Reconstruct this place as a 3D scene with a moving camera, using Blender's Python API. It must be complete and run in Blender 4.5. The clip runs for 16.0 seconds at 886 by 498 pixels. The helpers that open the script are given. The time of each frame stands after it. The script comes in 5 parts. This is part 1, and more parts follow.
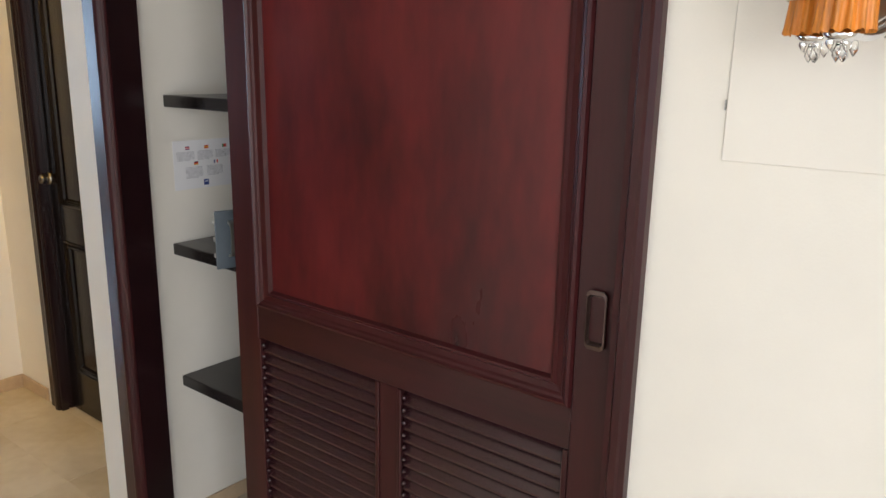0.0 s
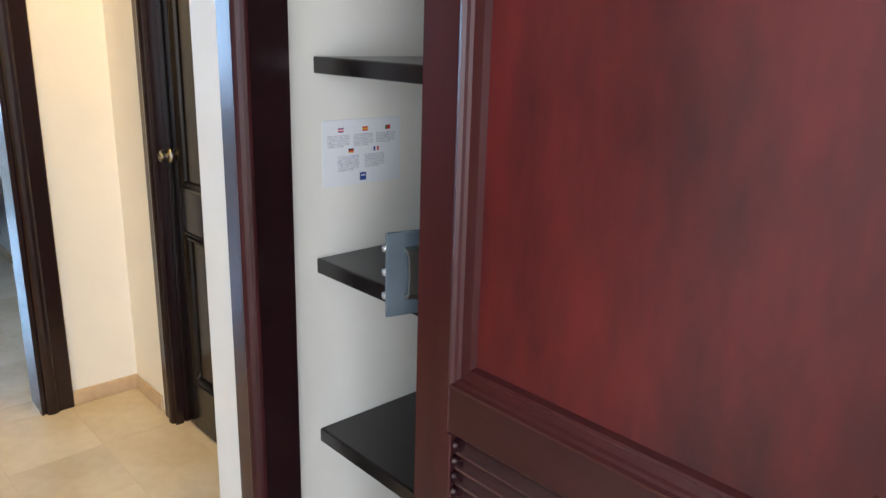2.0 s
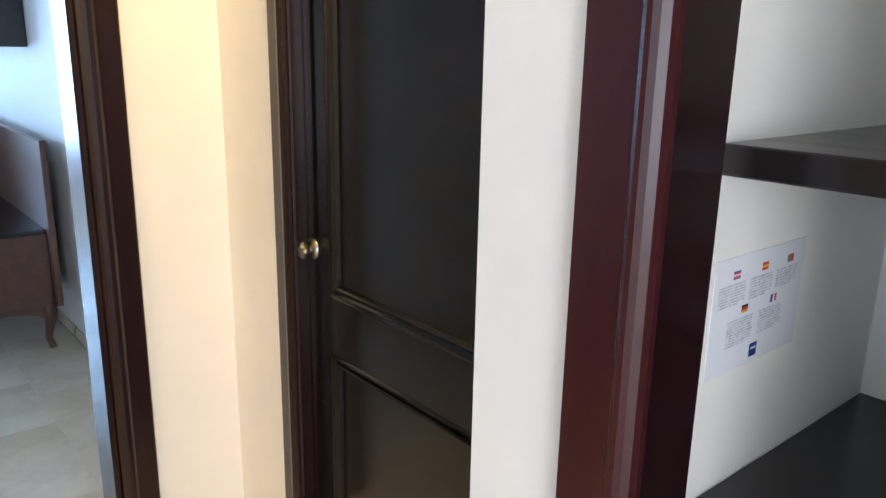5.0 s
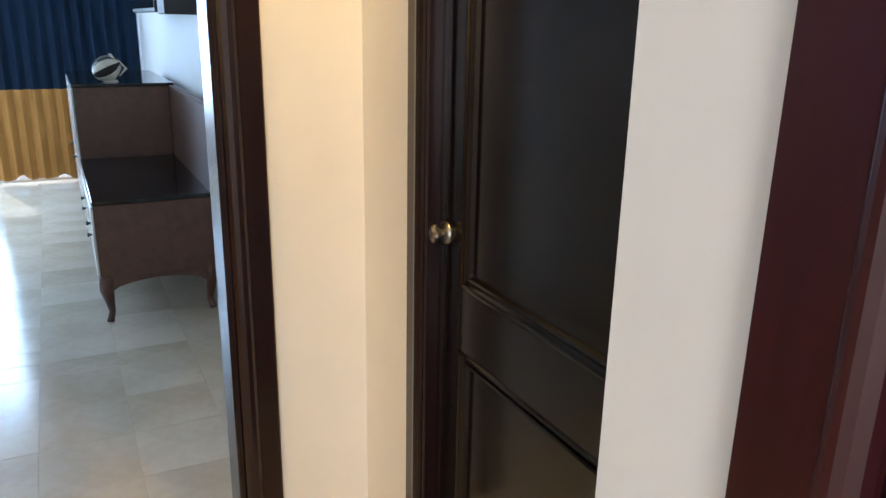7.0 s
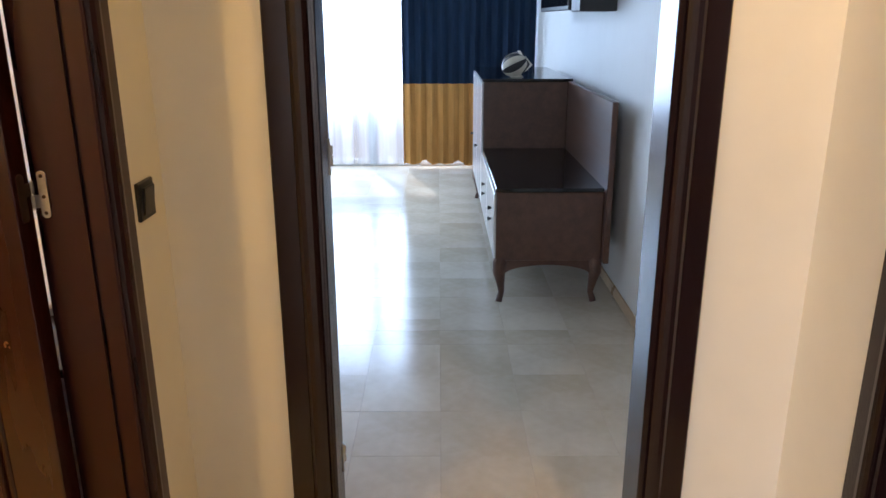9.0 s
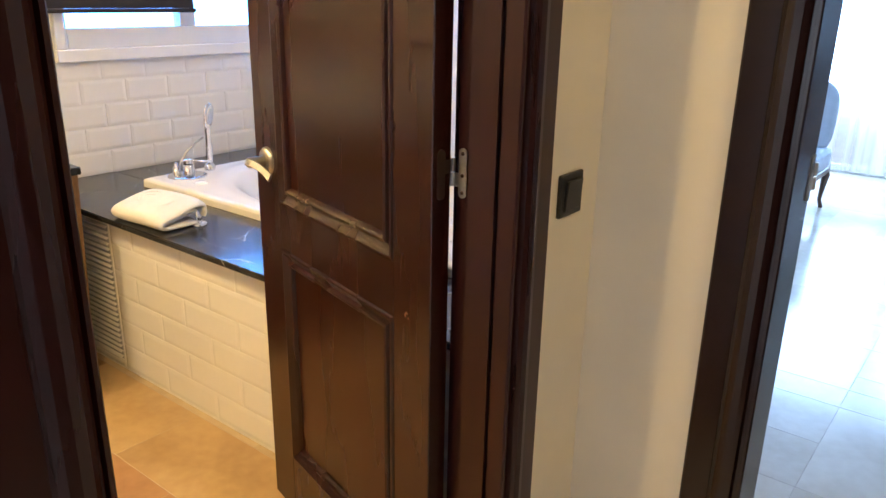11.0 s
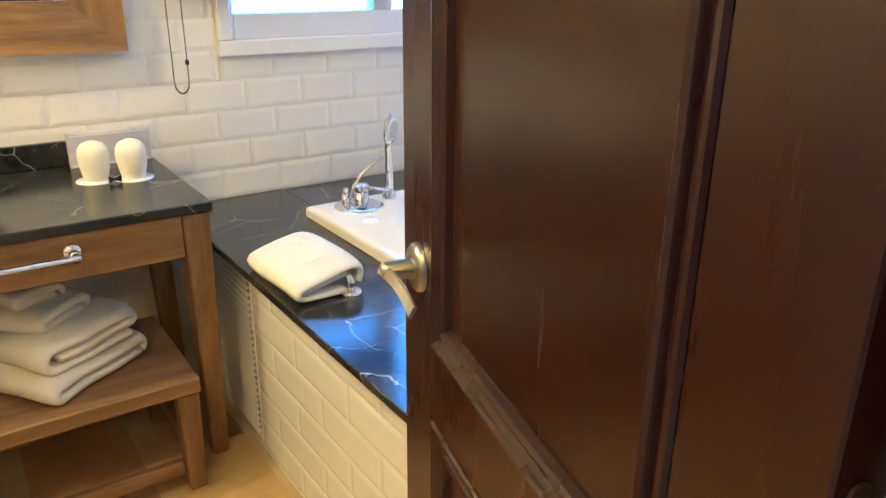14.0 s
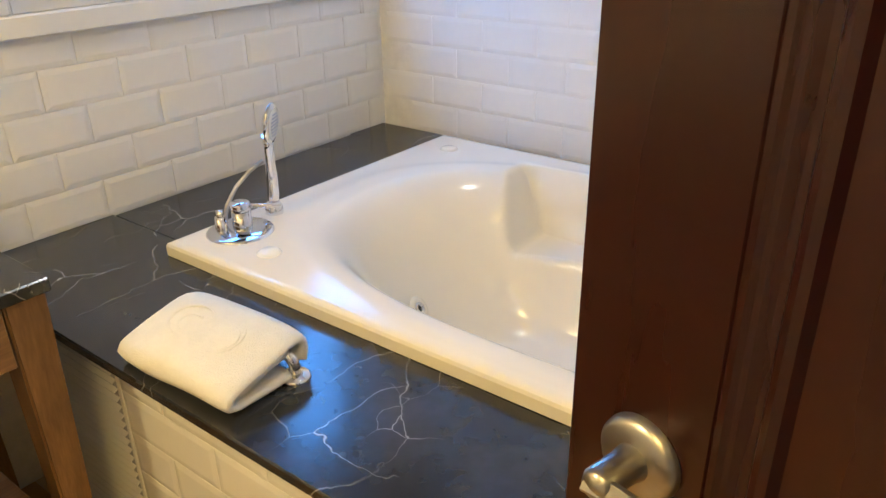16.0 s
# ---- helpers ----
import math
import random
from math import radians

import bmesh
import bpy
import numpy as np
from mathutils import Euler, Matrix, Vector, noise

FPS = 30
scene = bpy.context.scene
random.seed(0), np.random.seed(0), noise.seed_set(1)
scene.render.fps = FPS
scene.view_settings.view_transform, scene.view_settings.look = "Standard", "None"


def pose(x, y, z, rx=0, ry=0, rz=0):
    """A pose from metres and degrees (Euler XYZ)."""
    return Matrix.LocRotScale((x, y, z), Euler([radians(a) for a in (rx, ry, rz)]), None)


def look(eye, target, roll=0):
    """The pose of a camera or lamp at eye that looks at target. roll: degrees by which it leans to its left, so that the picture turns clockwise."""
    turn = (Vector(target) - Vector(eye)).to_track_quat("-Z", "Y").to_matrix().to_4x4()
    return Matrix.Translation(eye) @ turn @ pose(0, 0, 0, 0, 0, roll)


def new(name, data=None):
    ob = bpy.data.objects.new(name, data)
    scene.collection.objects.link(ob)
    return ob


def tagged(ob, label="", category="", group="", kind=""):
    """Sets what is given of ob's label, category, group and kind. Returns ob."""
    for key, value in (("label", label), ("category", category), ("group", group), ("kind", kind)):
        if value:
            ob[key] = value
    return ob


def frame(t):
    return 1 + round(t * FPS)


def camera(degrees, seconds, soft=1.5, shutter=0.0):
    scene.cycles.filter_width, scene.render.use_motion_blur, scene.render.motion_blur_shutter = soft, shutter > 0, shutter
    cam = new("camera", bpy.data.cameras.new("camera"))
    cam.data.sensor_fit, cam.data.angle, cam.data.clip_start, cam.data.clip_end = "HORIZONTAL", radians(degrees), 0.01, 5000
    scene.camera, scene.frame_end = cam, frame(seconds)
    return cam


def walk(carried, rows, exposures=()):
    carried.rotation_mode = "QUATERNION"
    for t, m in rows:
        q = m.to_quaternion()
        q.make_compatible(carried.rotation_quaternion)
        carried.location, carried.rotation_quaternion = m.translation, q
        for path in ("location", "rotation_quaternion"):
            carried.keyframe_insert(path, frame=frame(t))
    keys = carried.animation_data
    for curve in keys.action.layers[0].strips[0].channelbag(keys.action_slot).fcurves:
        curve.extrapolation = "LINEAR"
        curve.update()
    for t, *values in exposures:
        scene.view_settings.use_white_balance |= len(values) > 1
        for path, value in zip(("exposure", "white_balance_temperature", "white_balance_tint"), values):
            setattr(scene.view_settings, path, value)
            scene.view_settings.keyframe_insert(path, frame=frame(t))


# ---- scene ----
cam = camera(61.2, 16.0)
PATH = [
    (0, (-0.378, -0.635, 1.502), (1.148, 0.567, 1.028), 1.0),
    (0.5, (-0.284, -0.527, 1.514), (1.139, 0.794, 1.034), 1.1),
    (1, (-0.205, -0.36, 1.497), (1.165, 1.012, 1.005), 1.2),
    (1.5, (-0.152, -0.149, 1.489), (1.191, 1.237, 0.965), 1.4),
    (2, (-0.044, 0.014, 1.466), (1.271, 1.413, 0.907), 1.7),
    (2.5, (0.047, 0.17, 1.47), (1.308, 1.607, 0.883), 2.3),
    (3, (0.008, 0.361, 1.489), (1.248, 1.83, 0.939), 1.7),
    (3.5, (-0.023, 0.56, 1.501), (1.232, 2.03, 0.985), 1.5),
    (4, (0.038, 0.71, 1.494), (1.301, 2.178, 0.993), 1.3),
    (4.2, (0.068, 0.769, 1.504), (1.329, 2.239, 1.005), 1.2),
    (6.3, (0.176, 1.131, 1.476), (1.308, 2.685, 0.924), 1.6),
    (6.5, (0.219, 1.129, 1.476), (1.284, 2.726, 0.915), 1.4),
    (7, (0.287, 1.13, 1.465), (1.164, 2.833, 0.888), 1.1),
    (7.5, (0.272, 1.126, 1.474), (0.914, 2.924, 0.876), 0.4),
    (8, (0.209, 1.141, 1.488), (0.619, 3.006, 0.891), -0.5),
    (8.5, (0.152, 1.185, 1.472), (0.369, 3.087, 0.891), 0.1),
    (9, (0.093, 1.236, 1.445), (0.102, 3.148, 0.859), -0.1),
    (9.5, (0.1, 1.319, 1.436), (-0.208, 3.2, 0.83), 0.1),
    (10, (0.144, 1.383, 1.44), (-0.499, 3.171, 0.816), 0.6),
    (12.3, (-0.057, 1.856, 1.419), (-1.541, 3.018, 0.748), 0.4),
    (12.5, (-0.11, 1.889, 1.427), (-1.609, 3.027, 0.75), 0.2),
    (13, (-0.244, 1.973, 1.428), (-1.762, 3.079, 0.742), 0.5),
    (13.5, (-0.394, 2.123, 1.414), (-1.931, 3.201, 0.723), 0.5),
    (14, (-0.539, 2.23, 1.425), (-2.078, 3.293, 0.718), 0.5),
    (14.5, (-0.723, 2.27, 1.422), (-2.239, 3.354, 0.695), 0.6),
    (15, (-0.874, 2.296, 1.406), (-2.332, 3.438, 0.65), 0.2),
    (15.5, (-1.053, 2.317, 1.395), (-2.416, 3.542, 0.593), -0.1),
    (15.8, (-1.150, 2.328, 1.396), (-2.390, 3.666, 0.574), -0.5),
    (16, (-1.203, 2.31, 1.418), (-2.31, 3.742, 0.567), -0.9),
]
EXPOSURES = [(0.0, -0.12, 6150, 12), (1.0, 0.56, 5850, 12), (1.5, 0.52, 5750, 11), (2.0, 0.55, 5550, 10), (2.5, 0.55, 5400, 10), (3.0, 0.56, 5400, 10), (4.2, 0.74, 5450, 12), (6.3, 0.66, 5500, 12), (7.5, 0.10, 6050, 14), (9.0, 0.12, 6050, 19),
             (10.2, 0.35, 5850, 21), (12.3, 0.42, 4300, 0), (13.0, 0.40, 4750, 4), (13.5, 0.38, 4850, 5), (14.5, 0.36, 4750, 4), (15.5, 0.18, 4930, 4), (16.0, 0.05, 5300, 6)]
walk(cam, [(t, look(e, g, r)) for t, e, g, r in PATH], EXPOSURES)

# ---- world, sun, large lights ----
world = bpy.data.worlds.new("sky")
scene.world = world
world.use_nodes = True
wn = world.node_tree.nodes
sky = wn.new("ShaderNodeTexSky")
sky.sky_type, sky.sun_disc = "NISHITA", False
sky.sun_elevation, sky.sun_rotation = radians(48), radians(150)
wn["Background"].inputs["Strength"].default_value = 0.12
world.node_tree.links.new(sky.outputs[0], wn["Background"].inputs["Color"])
sun = new("sun", bpy.data.lights.new("sun", "SUN"))
sun.data.energy, sun.data.angle, sun.data.color = 3.0, radians(0.5), (1.0, 0.95, 0.87)
sun.matrix_world = look((0, 0, 20), (4, -14, 0))


def window_light(name, centre, facing, w, h, watts, color):
    lamp = new(name, bpy.data.lights.new(name, "AREA"))
    lamp.data.shape, lamp.data.size, lamp.data.size_y = "RECTANGLE", w, h
    lamp.data.energy, lamp.data.color = watts, color
    lamp.matrix_world = look(centre, tuple(Vector(centre) + Vector(facing)))
    return lamp


def down_light(name, x, y, z, r, watts, color, spread=180):
    lamp = new(name, bpy.data.lights.new(name, "AREA"))
    lamp.data.shape, lamp.data.size = "DISK", r * 2
    lamp.data.energy, lamp.data.color = watts, color
    lamp.data.spread = radians(spread)
    lamp.matrix_world = pose(x, y, z)
    return lamp


DAY = (0.58, 0.79, 1.0)
window_light("bedroom_window_light", (-0.9, 9.02, 1.48), (0, -1, 0), 3.3, 1.75, 225, DAY)
window_light("living_window_light", (-3.30, -0.55, 1.35), (1, 0, 0), 2.7, 2.1, 24, (0.88, 0.95, 1.0))
window_light("living_back_window_light", (-2.10, -3.30, 1.35), (0, 1, 0), 1.9, 2.1, 112, (1.0, 0.97, 0.92))
window_light("bath_window_light", (-3.16, 3.62, 1.60), (1, 0, 0), 1.0, 0.75, 23, (0.16, 0.43, 1.0))
down_light("corridor_lamp", 0.85, 2.18, 2.485, 0.05, 11, (1.0, 0.57, 0.09), 175)
down_light("bath_lamp_entry", -0.98, 1.66, 2.485, 0.05, 15, (1.0, 0.60, 0.15))
down_light("bath_lamp_vanity", -2.42, 1.52, 2.485, 0.05, 36, (1.0, 0.66, 0.24))
down_light("bath_lamp_tub", -1.75, 3.45, 2.485, 0.05, 7.0, (1.0, 0.86, 0.66))

# ---- materials ----


def mat(name, color, rough=0.5, metal=0.0, var=0.12, scale=6.0, bump=0.0, bscale=60.0, stretch=(1, 1, 1), coat=0.0, random_amt=0.0,
        color2=None, rough_var=0.08, spec=0.5):
    m = bpy.data.materials.new(name)
    m.use_nodes = True
    t = m.node_tree
    n, l = t.nodes, t.links
    b = n["Principled BSDF"]
    b.inputs["Metallic"].default_value = metal
    b.inputs["Coat Weight"].default_value = coat
    b.inputs["Coat Roughness"].default_value = 0.22
    b.inputs["Specular IOR Level"].default_value = spec
    tc, mp = n.new("ShaderNodeTexCoord"), n.new("ShaderNodeMapping")
    mp.inputs["Scale"].default_value = stretch
    l.new(tc.outputs["Object"], mp.inputs["Vector"])
    n1, n2 = n.new("ShaderNodeTexNoise"), n.new("ShaderNodeTexNoise")
    n1.inputs["Scale"].default_value, n1.inputs["Detail"].default_value = scale, 6
    n2.inputs["Scale"].default_value, n2.inputs["Detail"].default_value = scale * 7.3, 4
    l.new(mp.outputs[0], n1.inputs["Vector"])
    l.new(mp.outputs[0], n2.inputs["Vector"])
    add = n.new("ShaderNodeMath")
    add.operation = "MULTIPLY_ADD"
    add.inputs[1].default_value = 0.35
    l.new(n2.outputs["Fac"], add.inputs[0])
    l.new(n1.outputs["Fac"], add.inputs[2])
    fac = add.outputs[0]
    if random_amt:
        oi = n.new("ShaderNodeObjectInfo")
        ra = n.new("ShaderNodeMath")
        ra.operation = "MULTIPLY_ADD"
        ra.inputs[1].default_value = random_amt
        l.new(oi.outputs["Random"], ra.inputs[0])
        l.new(fac, ra.inputs[2])
        sub = n.new("ShaderNodeMath")
        sub.operation = "SUBTRACT"
        sub.inputs[1].default_value = random_amt * 0.5
        l.new(ra.outputs[0], sub.inputs[0])
        fac = sub.outputs[0]
    ramp = n.new("ShaderNodeValToRGB")
    c = Vector(color[:3])
    c2 = Vector(color2) if color2 else c * (1 - 2 * var)
    c1 = c if color2 else c * (1 + var)
    ramp.color_ramp.elements[0].position, ramp.color_ramp.elements[0].color = 0.42, (*c2, 1)
    ramp.color_ramp.elements[1].position, ramp.color_ramp.elements[1].color = 0.95, (*c1, 1)
    l.new(fac, ramp.inputs["Fac"])
    l.new(ramp.outputs["Color"], b.inputs["Base Color"])
    mr = n.new("ShaderNodeMapRange")
    mr.inputs["To Min"].default_value, mr.inputs["To Max"].default_value = max(0.02, rough - rough_var), min(1, rough + rough_var)
    l.new(n1.outputs["Fac"], mr.inputs["Value"])
    l.new(mr.outputs[0], b.inputs["Roughness"])
    if bump:
        n3, bp = n.new("ShaderNodeTexNoise"), n.new("ShaderNodeBump")
        n3.inputs["Scale"].default_value, n3.inputs["Detail"].default_value = bscale, 3
        l.new(mp.outputs[0], n3.inputs["Vector"])
        bp.inputs["Strength"].default_value, bp.inputs["Distance"].default_value = bump, 0.003
        l.new(n3.outputs["Fac"], bp.inputs["Height"])
        l.new(bp.outputs[0], b.inputs["Normal"])
    return m


def veined_marble():
    m = mat("black_marble", (0.030, 0.032, 0.037), 0.17, var=0.4, scale=5, spec=0.6, rough_var=0.05)
    t = m.node_tree
    n, l = t.nodes, t.links
    tc = n.new("ShaderNodeTexCoord")
    col = n["Principled BSDF"].inputs["Base Color"].links[0].from_socket
    warp = n.new("ShaderNodeTexNoise")
    warp.inputs["Scale"].default_value, warp.inputs["Detail"].default_value = 3.5, 5
    l.new(tc.outputs["Object"], warp.inputs["Vector"])
    for scale, width, off, turn, lo in ((2.8, 0.0042, 0.0, 0.98, 0.50), (5.2, 0.0048, 4.0, 1.25, 0.53), (11.0, 0.0075, 8.0, 0.2, 0.58)):
        mp = n.new("ShaderNodeMapping")
        mp.inputs["Location"].default_value = (off, off * 2, off)
        mp.inputs["Rotation"].default_value = (0.3, 0.2, turn)
        mp.inputs["Scale"].default_value = (1.0, 0.55, 1.0)
        bend = n.new("ShaderNodeVectorMath")
        bend.operation = "MULTIPLY_ADD"
        bend.inputs[1].default_value = (0.22, 0.22, 0.22)
        l.new(warp.outputs["Color"], bend.inputs[0])
        l.new(tc.outputs["Object"], bend.inputs[2])
        l.new(bend.outputs[0], mp.inputs["Vector"])
        field = n.new("ShaderNodeTexVoronoi")
        field.feature = "DISTANCE_TO_EDGE"
        field.inputs["Scale"].default_value = scale
        l.new(mp.outputs[0], field.inputs["Vector"])
        line = n.new("ShaderNodeMapRange")
        line.inputs["From Max"].default_value = width
        line.inputs["To Min"].default_value, line.inputs["To Max"].default_value = 1, 0
        l.new(field.outputs["Distance"], line.inputs["Value"])
        gate = n.new("ShaderNodeTexNoise")
        gate.inputs["Scale"].default_value = 4.5
        l.new(mp.outputs[0], gate.inputs["Vector"])
        gr = n.new("ShaderNodeMapRange")
        gr.inputs["From Min"].default_value, gr.inputs["From Max"].default_value = lo, lo + 0.12
        l.new(gate.outputs["Fac"], gr.inputs["Value"])
        mu = n.new("ShaderNodeMath")
        mu.operation = "MULTIPLY"
        l.new(line.outputs[0], mu.inputs[0])
        l.new(gr.outputs[0], mu.inputs[1])
        mx = n.new("ShaderNodeMix")
        mx.data_type = "RGBA"
        mx.inputs["B"].default_value = (0.42, 0.42, 0.41, 1)
        l.new(mu.outputs[0], mx.inputs["Factor"])
        l.new(col, mx.inputs["A"])
        col = mx.outputs["Result"]
    l.new(col, n["Principled BSDF"].inputs["Base Color"])
    return m


GRAIN_Z = (9, 9, 0.7)
GRAIN_Y = (9, 0.7, 9)
GRAIN_X = (0.7, 9, 9)
M_WALL = mat("cream_wall_paint", (0.81, 0.775, 0.705), 0.6, var=0.03, scale=1.5, bump=0.08, bscale=220)
M_BEDWALL = mat("pale_bedroom_paint", (0.76, 0.77, 0.76), 0.6, var=0.02, scale=1.5, bump=0.08, bscale=220)
M_CEIL = mat("white_ceiling_paint", (0.80, 0.79, 0.76), 0.7, var=0.02, scale=2)
M_RED = mat("red_mahogany_veneer", (0.124, 0.0130, 0.0145), 0.30, var=0.3, scale=2.0, stretch=(2.4, 2.4, 0.8), bump=0.015, bscale=60, color2=(0.022, 0.0040, 0.0055), coat=0.0, spec=0.36)
M_FRAME = mat("dark_mahogany_frame", (0.030, 0.0062, 0.0066), 0.28, scale=2.2, stretch=GRAIN_Z, bump=0.003, bscale=40, color2=(0.018, 0.0042, 0.0050), coat=0.0, spec=0.40, rough_var=0.03)
M_RAIL = mat("reddish_mahogany_rail", (0.044, 0.0088, 0.0100), 0.30, scale=2.2, stretch=GRAIN_X, bump=0.003, bscale=40, color2=(0.018, 0.0042, 0.0050), coat=0.0, spec=0.40, rough_var=0.03)
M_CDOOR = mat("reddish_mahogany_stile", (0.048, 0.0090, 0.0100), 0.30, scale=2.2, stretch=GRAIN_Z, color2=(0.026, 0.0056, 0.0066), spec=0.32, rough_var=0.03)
# Mahogany frame copy with the shade of dimmer doorways put into its colour.
M_FRAME_SHADED = mat("shaded_mahogany_frame", (0.016, 0.0052, 0.0062), 0.24, scale=2.2, stretch=GRAIN_Z, color2=(0.010, 0.0038, 0.0046), spec=0.45, rough_var=0.03)
M_LOUVRE = mat("glossy_louvre_wood", (0.040, 0.0120, 0.0150), 0.24, scale=2.2, stretch=GRAIN_X, color2=(0.026, 0.0080, 0.0105), spec=0.75, rough_var=0.03)
M_MOULD = mat("reddish_mahogany_moulding", (0.044, 0.0082, 0.0090), 0.32, var=0.08, scale=9, spec=0.24)
M_ESP = mat("espresso_door_wood", (0.0075, 0.0050, 0.0056), 0.17, scale=2.0, stretch=GRAIN_Z, bump=0.006, bscale=40, color2=(0.0055, 0.0038, 0.0036), coat=0.0, spec=0.42, rough_var=0.04)
M_BDOOR = mat("brown_mahogany_door", (0.026, 0.0038, 0.0027), 0.27, scale=1.2, stretch=(5, 5, 0.8), color2=(0.014, 0.0024, 0.0018), coat=0.0, spec=0.55, rough_var=0.05)
M_SHELF = mat("black_brown_shelf", (0.016, 0.011, 0.0105), 0.22, scale=2.5, stretch=GRAIN_Y, bump=0.05, bscale=40, color2=(0.011, 0.009, 0.009))
M_OAK = mat("oak_brown_wood", (0.32, 0.180, 0.070), 0.42, scale=3.4, stretch=GRAIN_Y, bump=0.2, bscale=30, color2=(0.115, 0.058, 0.021))
M_OAKZ = mat("oak_brown_upright", (0.28, 0.155, 0.058), 0.42, scale=3.4, stretch=GRAIN_Z, bump=0.2, bscale=30, color2=(0.100, 0.050, 0.018))
M_MARBLE = veined_marble()
M_TILE = mat("white_glazed_tile", (0.80, 0.785, 0.75), 0.12, var=0.02, scale=5, random_amt=0.15, rough_var=0.04, bump=0.03, bscale=9)
M_GROUT = mat("pale_grout", (0.78, 0.76, 0.72), 0.8, var=0.06, scale=20)
M_FLOOR = mat("cream_marble_floor", (0.69, 0.63, 0.52), 0.16, scale=3.0, color2=(0.53, 0.46, 0.345), random_amt=0.30, rough_var=0.07, bump=0.02, bscale=12)
# Bathroom marble: warm lamp tint put into the tones; rows also differ in stone.
M_BFLOOR = mat("lamplit_golden_marble_floor", (0.54, 0.37, 0.16), 0.30, scale=3.5, color2=(0.33, 0.195, 0.070), random_amt=0.5, rough_var=0.08, bump=0.05, bscale=14)
M_BFLOOR_RUST = mat("lamplit_rust_marble_floor", (0.49, 0.285, 0.115), 0.30, scale=3.5, color2=(0.29, 0.145, 0.05), random_amt=0.3, rough_var=0.08, bump=0.05, bscale=14)
M_BFLOOR_PALE = mat("lamplit_pale_marble_floor", (0.57, 0.45, 0.27), 0.30, scale=3.5, color2=(0.39, 0.28, 0.145), random_amt=0.3, rough_var=0.08, bump=0.05, bscale=14)
M_FGROUT = mat("beige_grout", (0.54, 0.47, 0.37), 0.8, var=0.1, scale=20)
M_BASE = mat("tan_marble_skirting", (0.60, 0.46, 0.30), 0.3, scale=6, color2=(0.42, 0.30, 0.19))
M_TUB = mat("cream_acrylic", (0.80, 0.745, 0.625), 0.14, var=0.015, scale=3, rough_var=0.03)
M_CER = mat("white_ceramic", (0.85, 0.83, 0.78), 0.12, var=0.015, scale=3)
M_WRAP = mat("white_paper_wrap", (0.84, 0.80, 0.70), 0.75, var=0.03, scale=18, bump=0.5, bscale=160, spec=0.2)
M_CHROME = mat("chrome", (0.80, 0.80, 0.82), 0.08, metal=1.0, var=0.03, scale=8, rough_var=0.03)
M_NICKEL = mat("satin_nickel", (0.47, 0.45, 0.41), 0.32, metal=1.0, var=0.08, scale=14)
M_BRONZE = mat("dark_bronze", (0.10, 0.065, 0.055), 0.32, metal=0.8, var=0.15, scale=20)
M_PEWTER = mat("worn_pewter", (0.36, 0.35, 0.35), 0.30, metal=1.0, var=0.2, scale=30)
M_STEEL = mat("grey_hinge_steel", (0.58, 0.57, 0.55), 0.36, metal=0.9, var=0.15, scale=30)
M_TOWEL = mat("white_terry", (0.83, 0.81, 0.76), 0.95, var=0.04, scale=14, bump=1.0, bscale=420, spec=0.1)
M_BLACK = mat("black_plastic", (0.016, 0.017, 0.020), 0.35, var=0.15, scale=12)
M_SAFE = mat("blue_grey_safe_paint", (0.085, 0.105, 0.125), 0.42, var=0.08, scale=9, bump=0.15, bscale=300)
M_SAFEIN = mat("black_safe_lining", (0.008, 0.008, 0.009), 0.8, var=0.2, scale=20)
M_REDFELT = mat("red_felt", (0.22, 0.008, 0.012), 0.95, var=0.15, scale=30, bump=0.4, bscale=400)
M_PAPER = mat("laminated_paper", (0.80, 0.80, 0.82), 0.22, var=0.01, scale=4)
M_KEY = mat("grey_keypad", (0.40, 0.43, 0.50), 0.4, var=0.1, scale=40)
M_TEXT = mat("grey_print", (0.58, 0.58, 0.62), 0.5, var=0.25, scale=140)
M_PRED = mat("print_red", (0.62, 0.03, 0.03), 0.5, var=0.05)
M_PYEL = mat("print_yellow", (0.75, 0.45, 0.02), 0.5, var=0.05)
M_PBLU = mat("print_blue", (0.02, 0.05, 0.22), 0.5, var=0.05)
M_PBLK = mat("print_black", (0.02, 0.02, 0.02), 0.5, var=0.05)
M_PGRN = mat("print_green", (0.02, 0.22, 0.05), 0.5, var=0.05)
M_NAVY = mat("navy_curtain", (0.011, 0.027, 0.058), 0.85, var=0.2, scale=5, stretch=(6, 6, 0.5), bump=0.3, bscale=200, spec=0.2)
M_MUST = mat("mustard_curtain", (0.55, 0.27, 0.075), 0.85, var=0.12, scale=5, stretch=(6, 6, 0.5), bump=0.3, bscale=200, spec=0.2)
M_CABIN = mat("walnut_cabinet", (0.120, 0.058, 0.038), 0.34, scale=2.2, stretch=GRAIN_Y, bump=0.08, bscale=40, color2=(0.062, 0.030, 0.022))
M_GLASSTOP = mat("black_glass_top", (0.008, 0.009, 0.011), 0.10, var=0.1, scale=6, rough_var=0.03)
M_FABRIC = mat("pale_blue_upholstery", (0.52, 0.55, 0.62), 0.85, var=0.06, scale=12, bump=0.4, bscale=260)
M_LACQ = mat("white_lacquer", (0.80, 0.81, 0.83), 0.13, var=0.015, scale=4, rough_var=0.03)
M_WHITE = mat("white_window_paint", (0.80, 0.80, 0.79), 0.3, var=0.02, scale=8)
M_BLIND = mat("dark_blind_fabric", (0.030, 0.024, 0.026), 0.8, var=0.2, scale=30, bump=0.3, bscale=300)
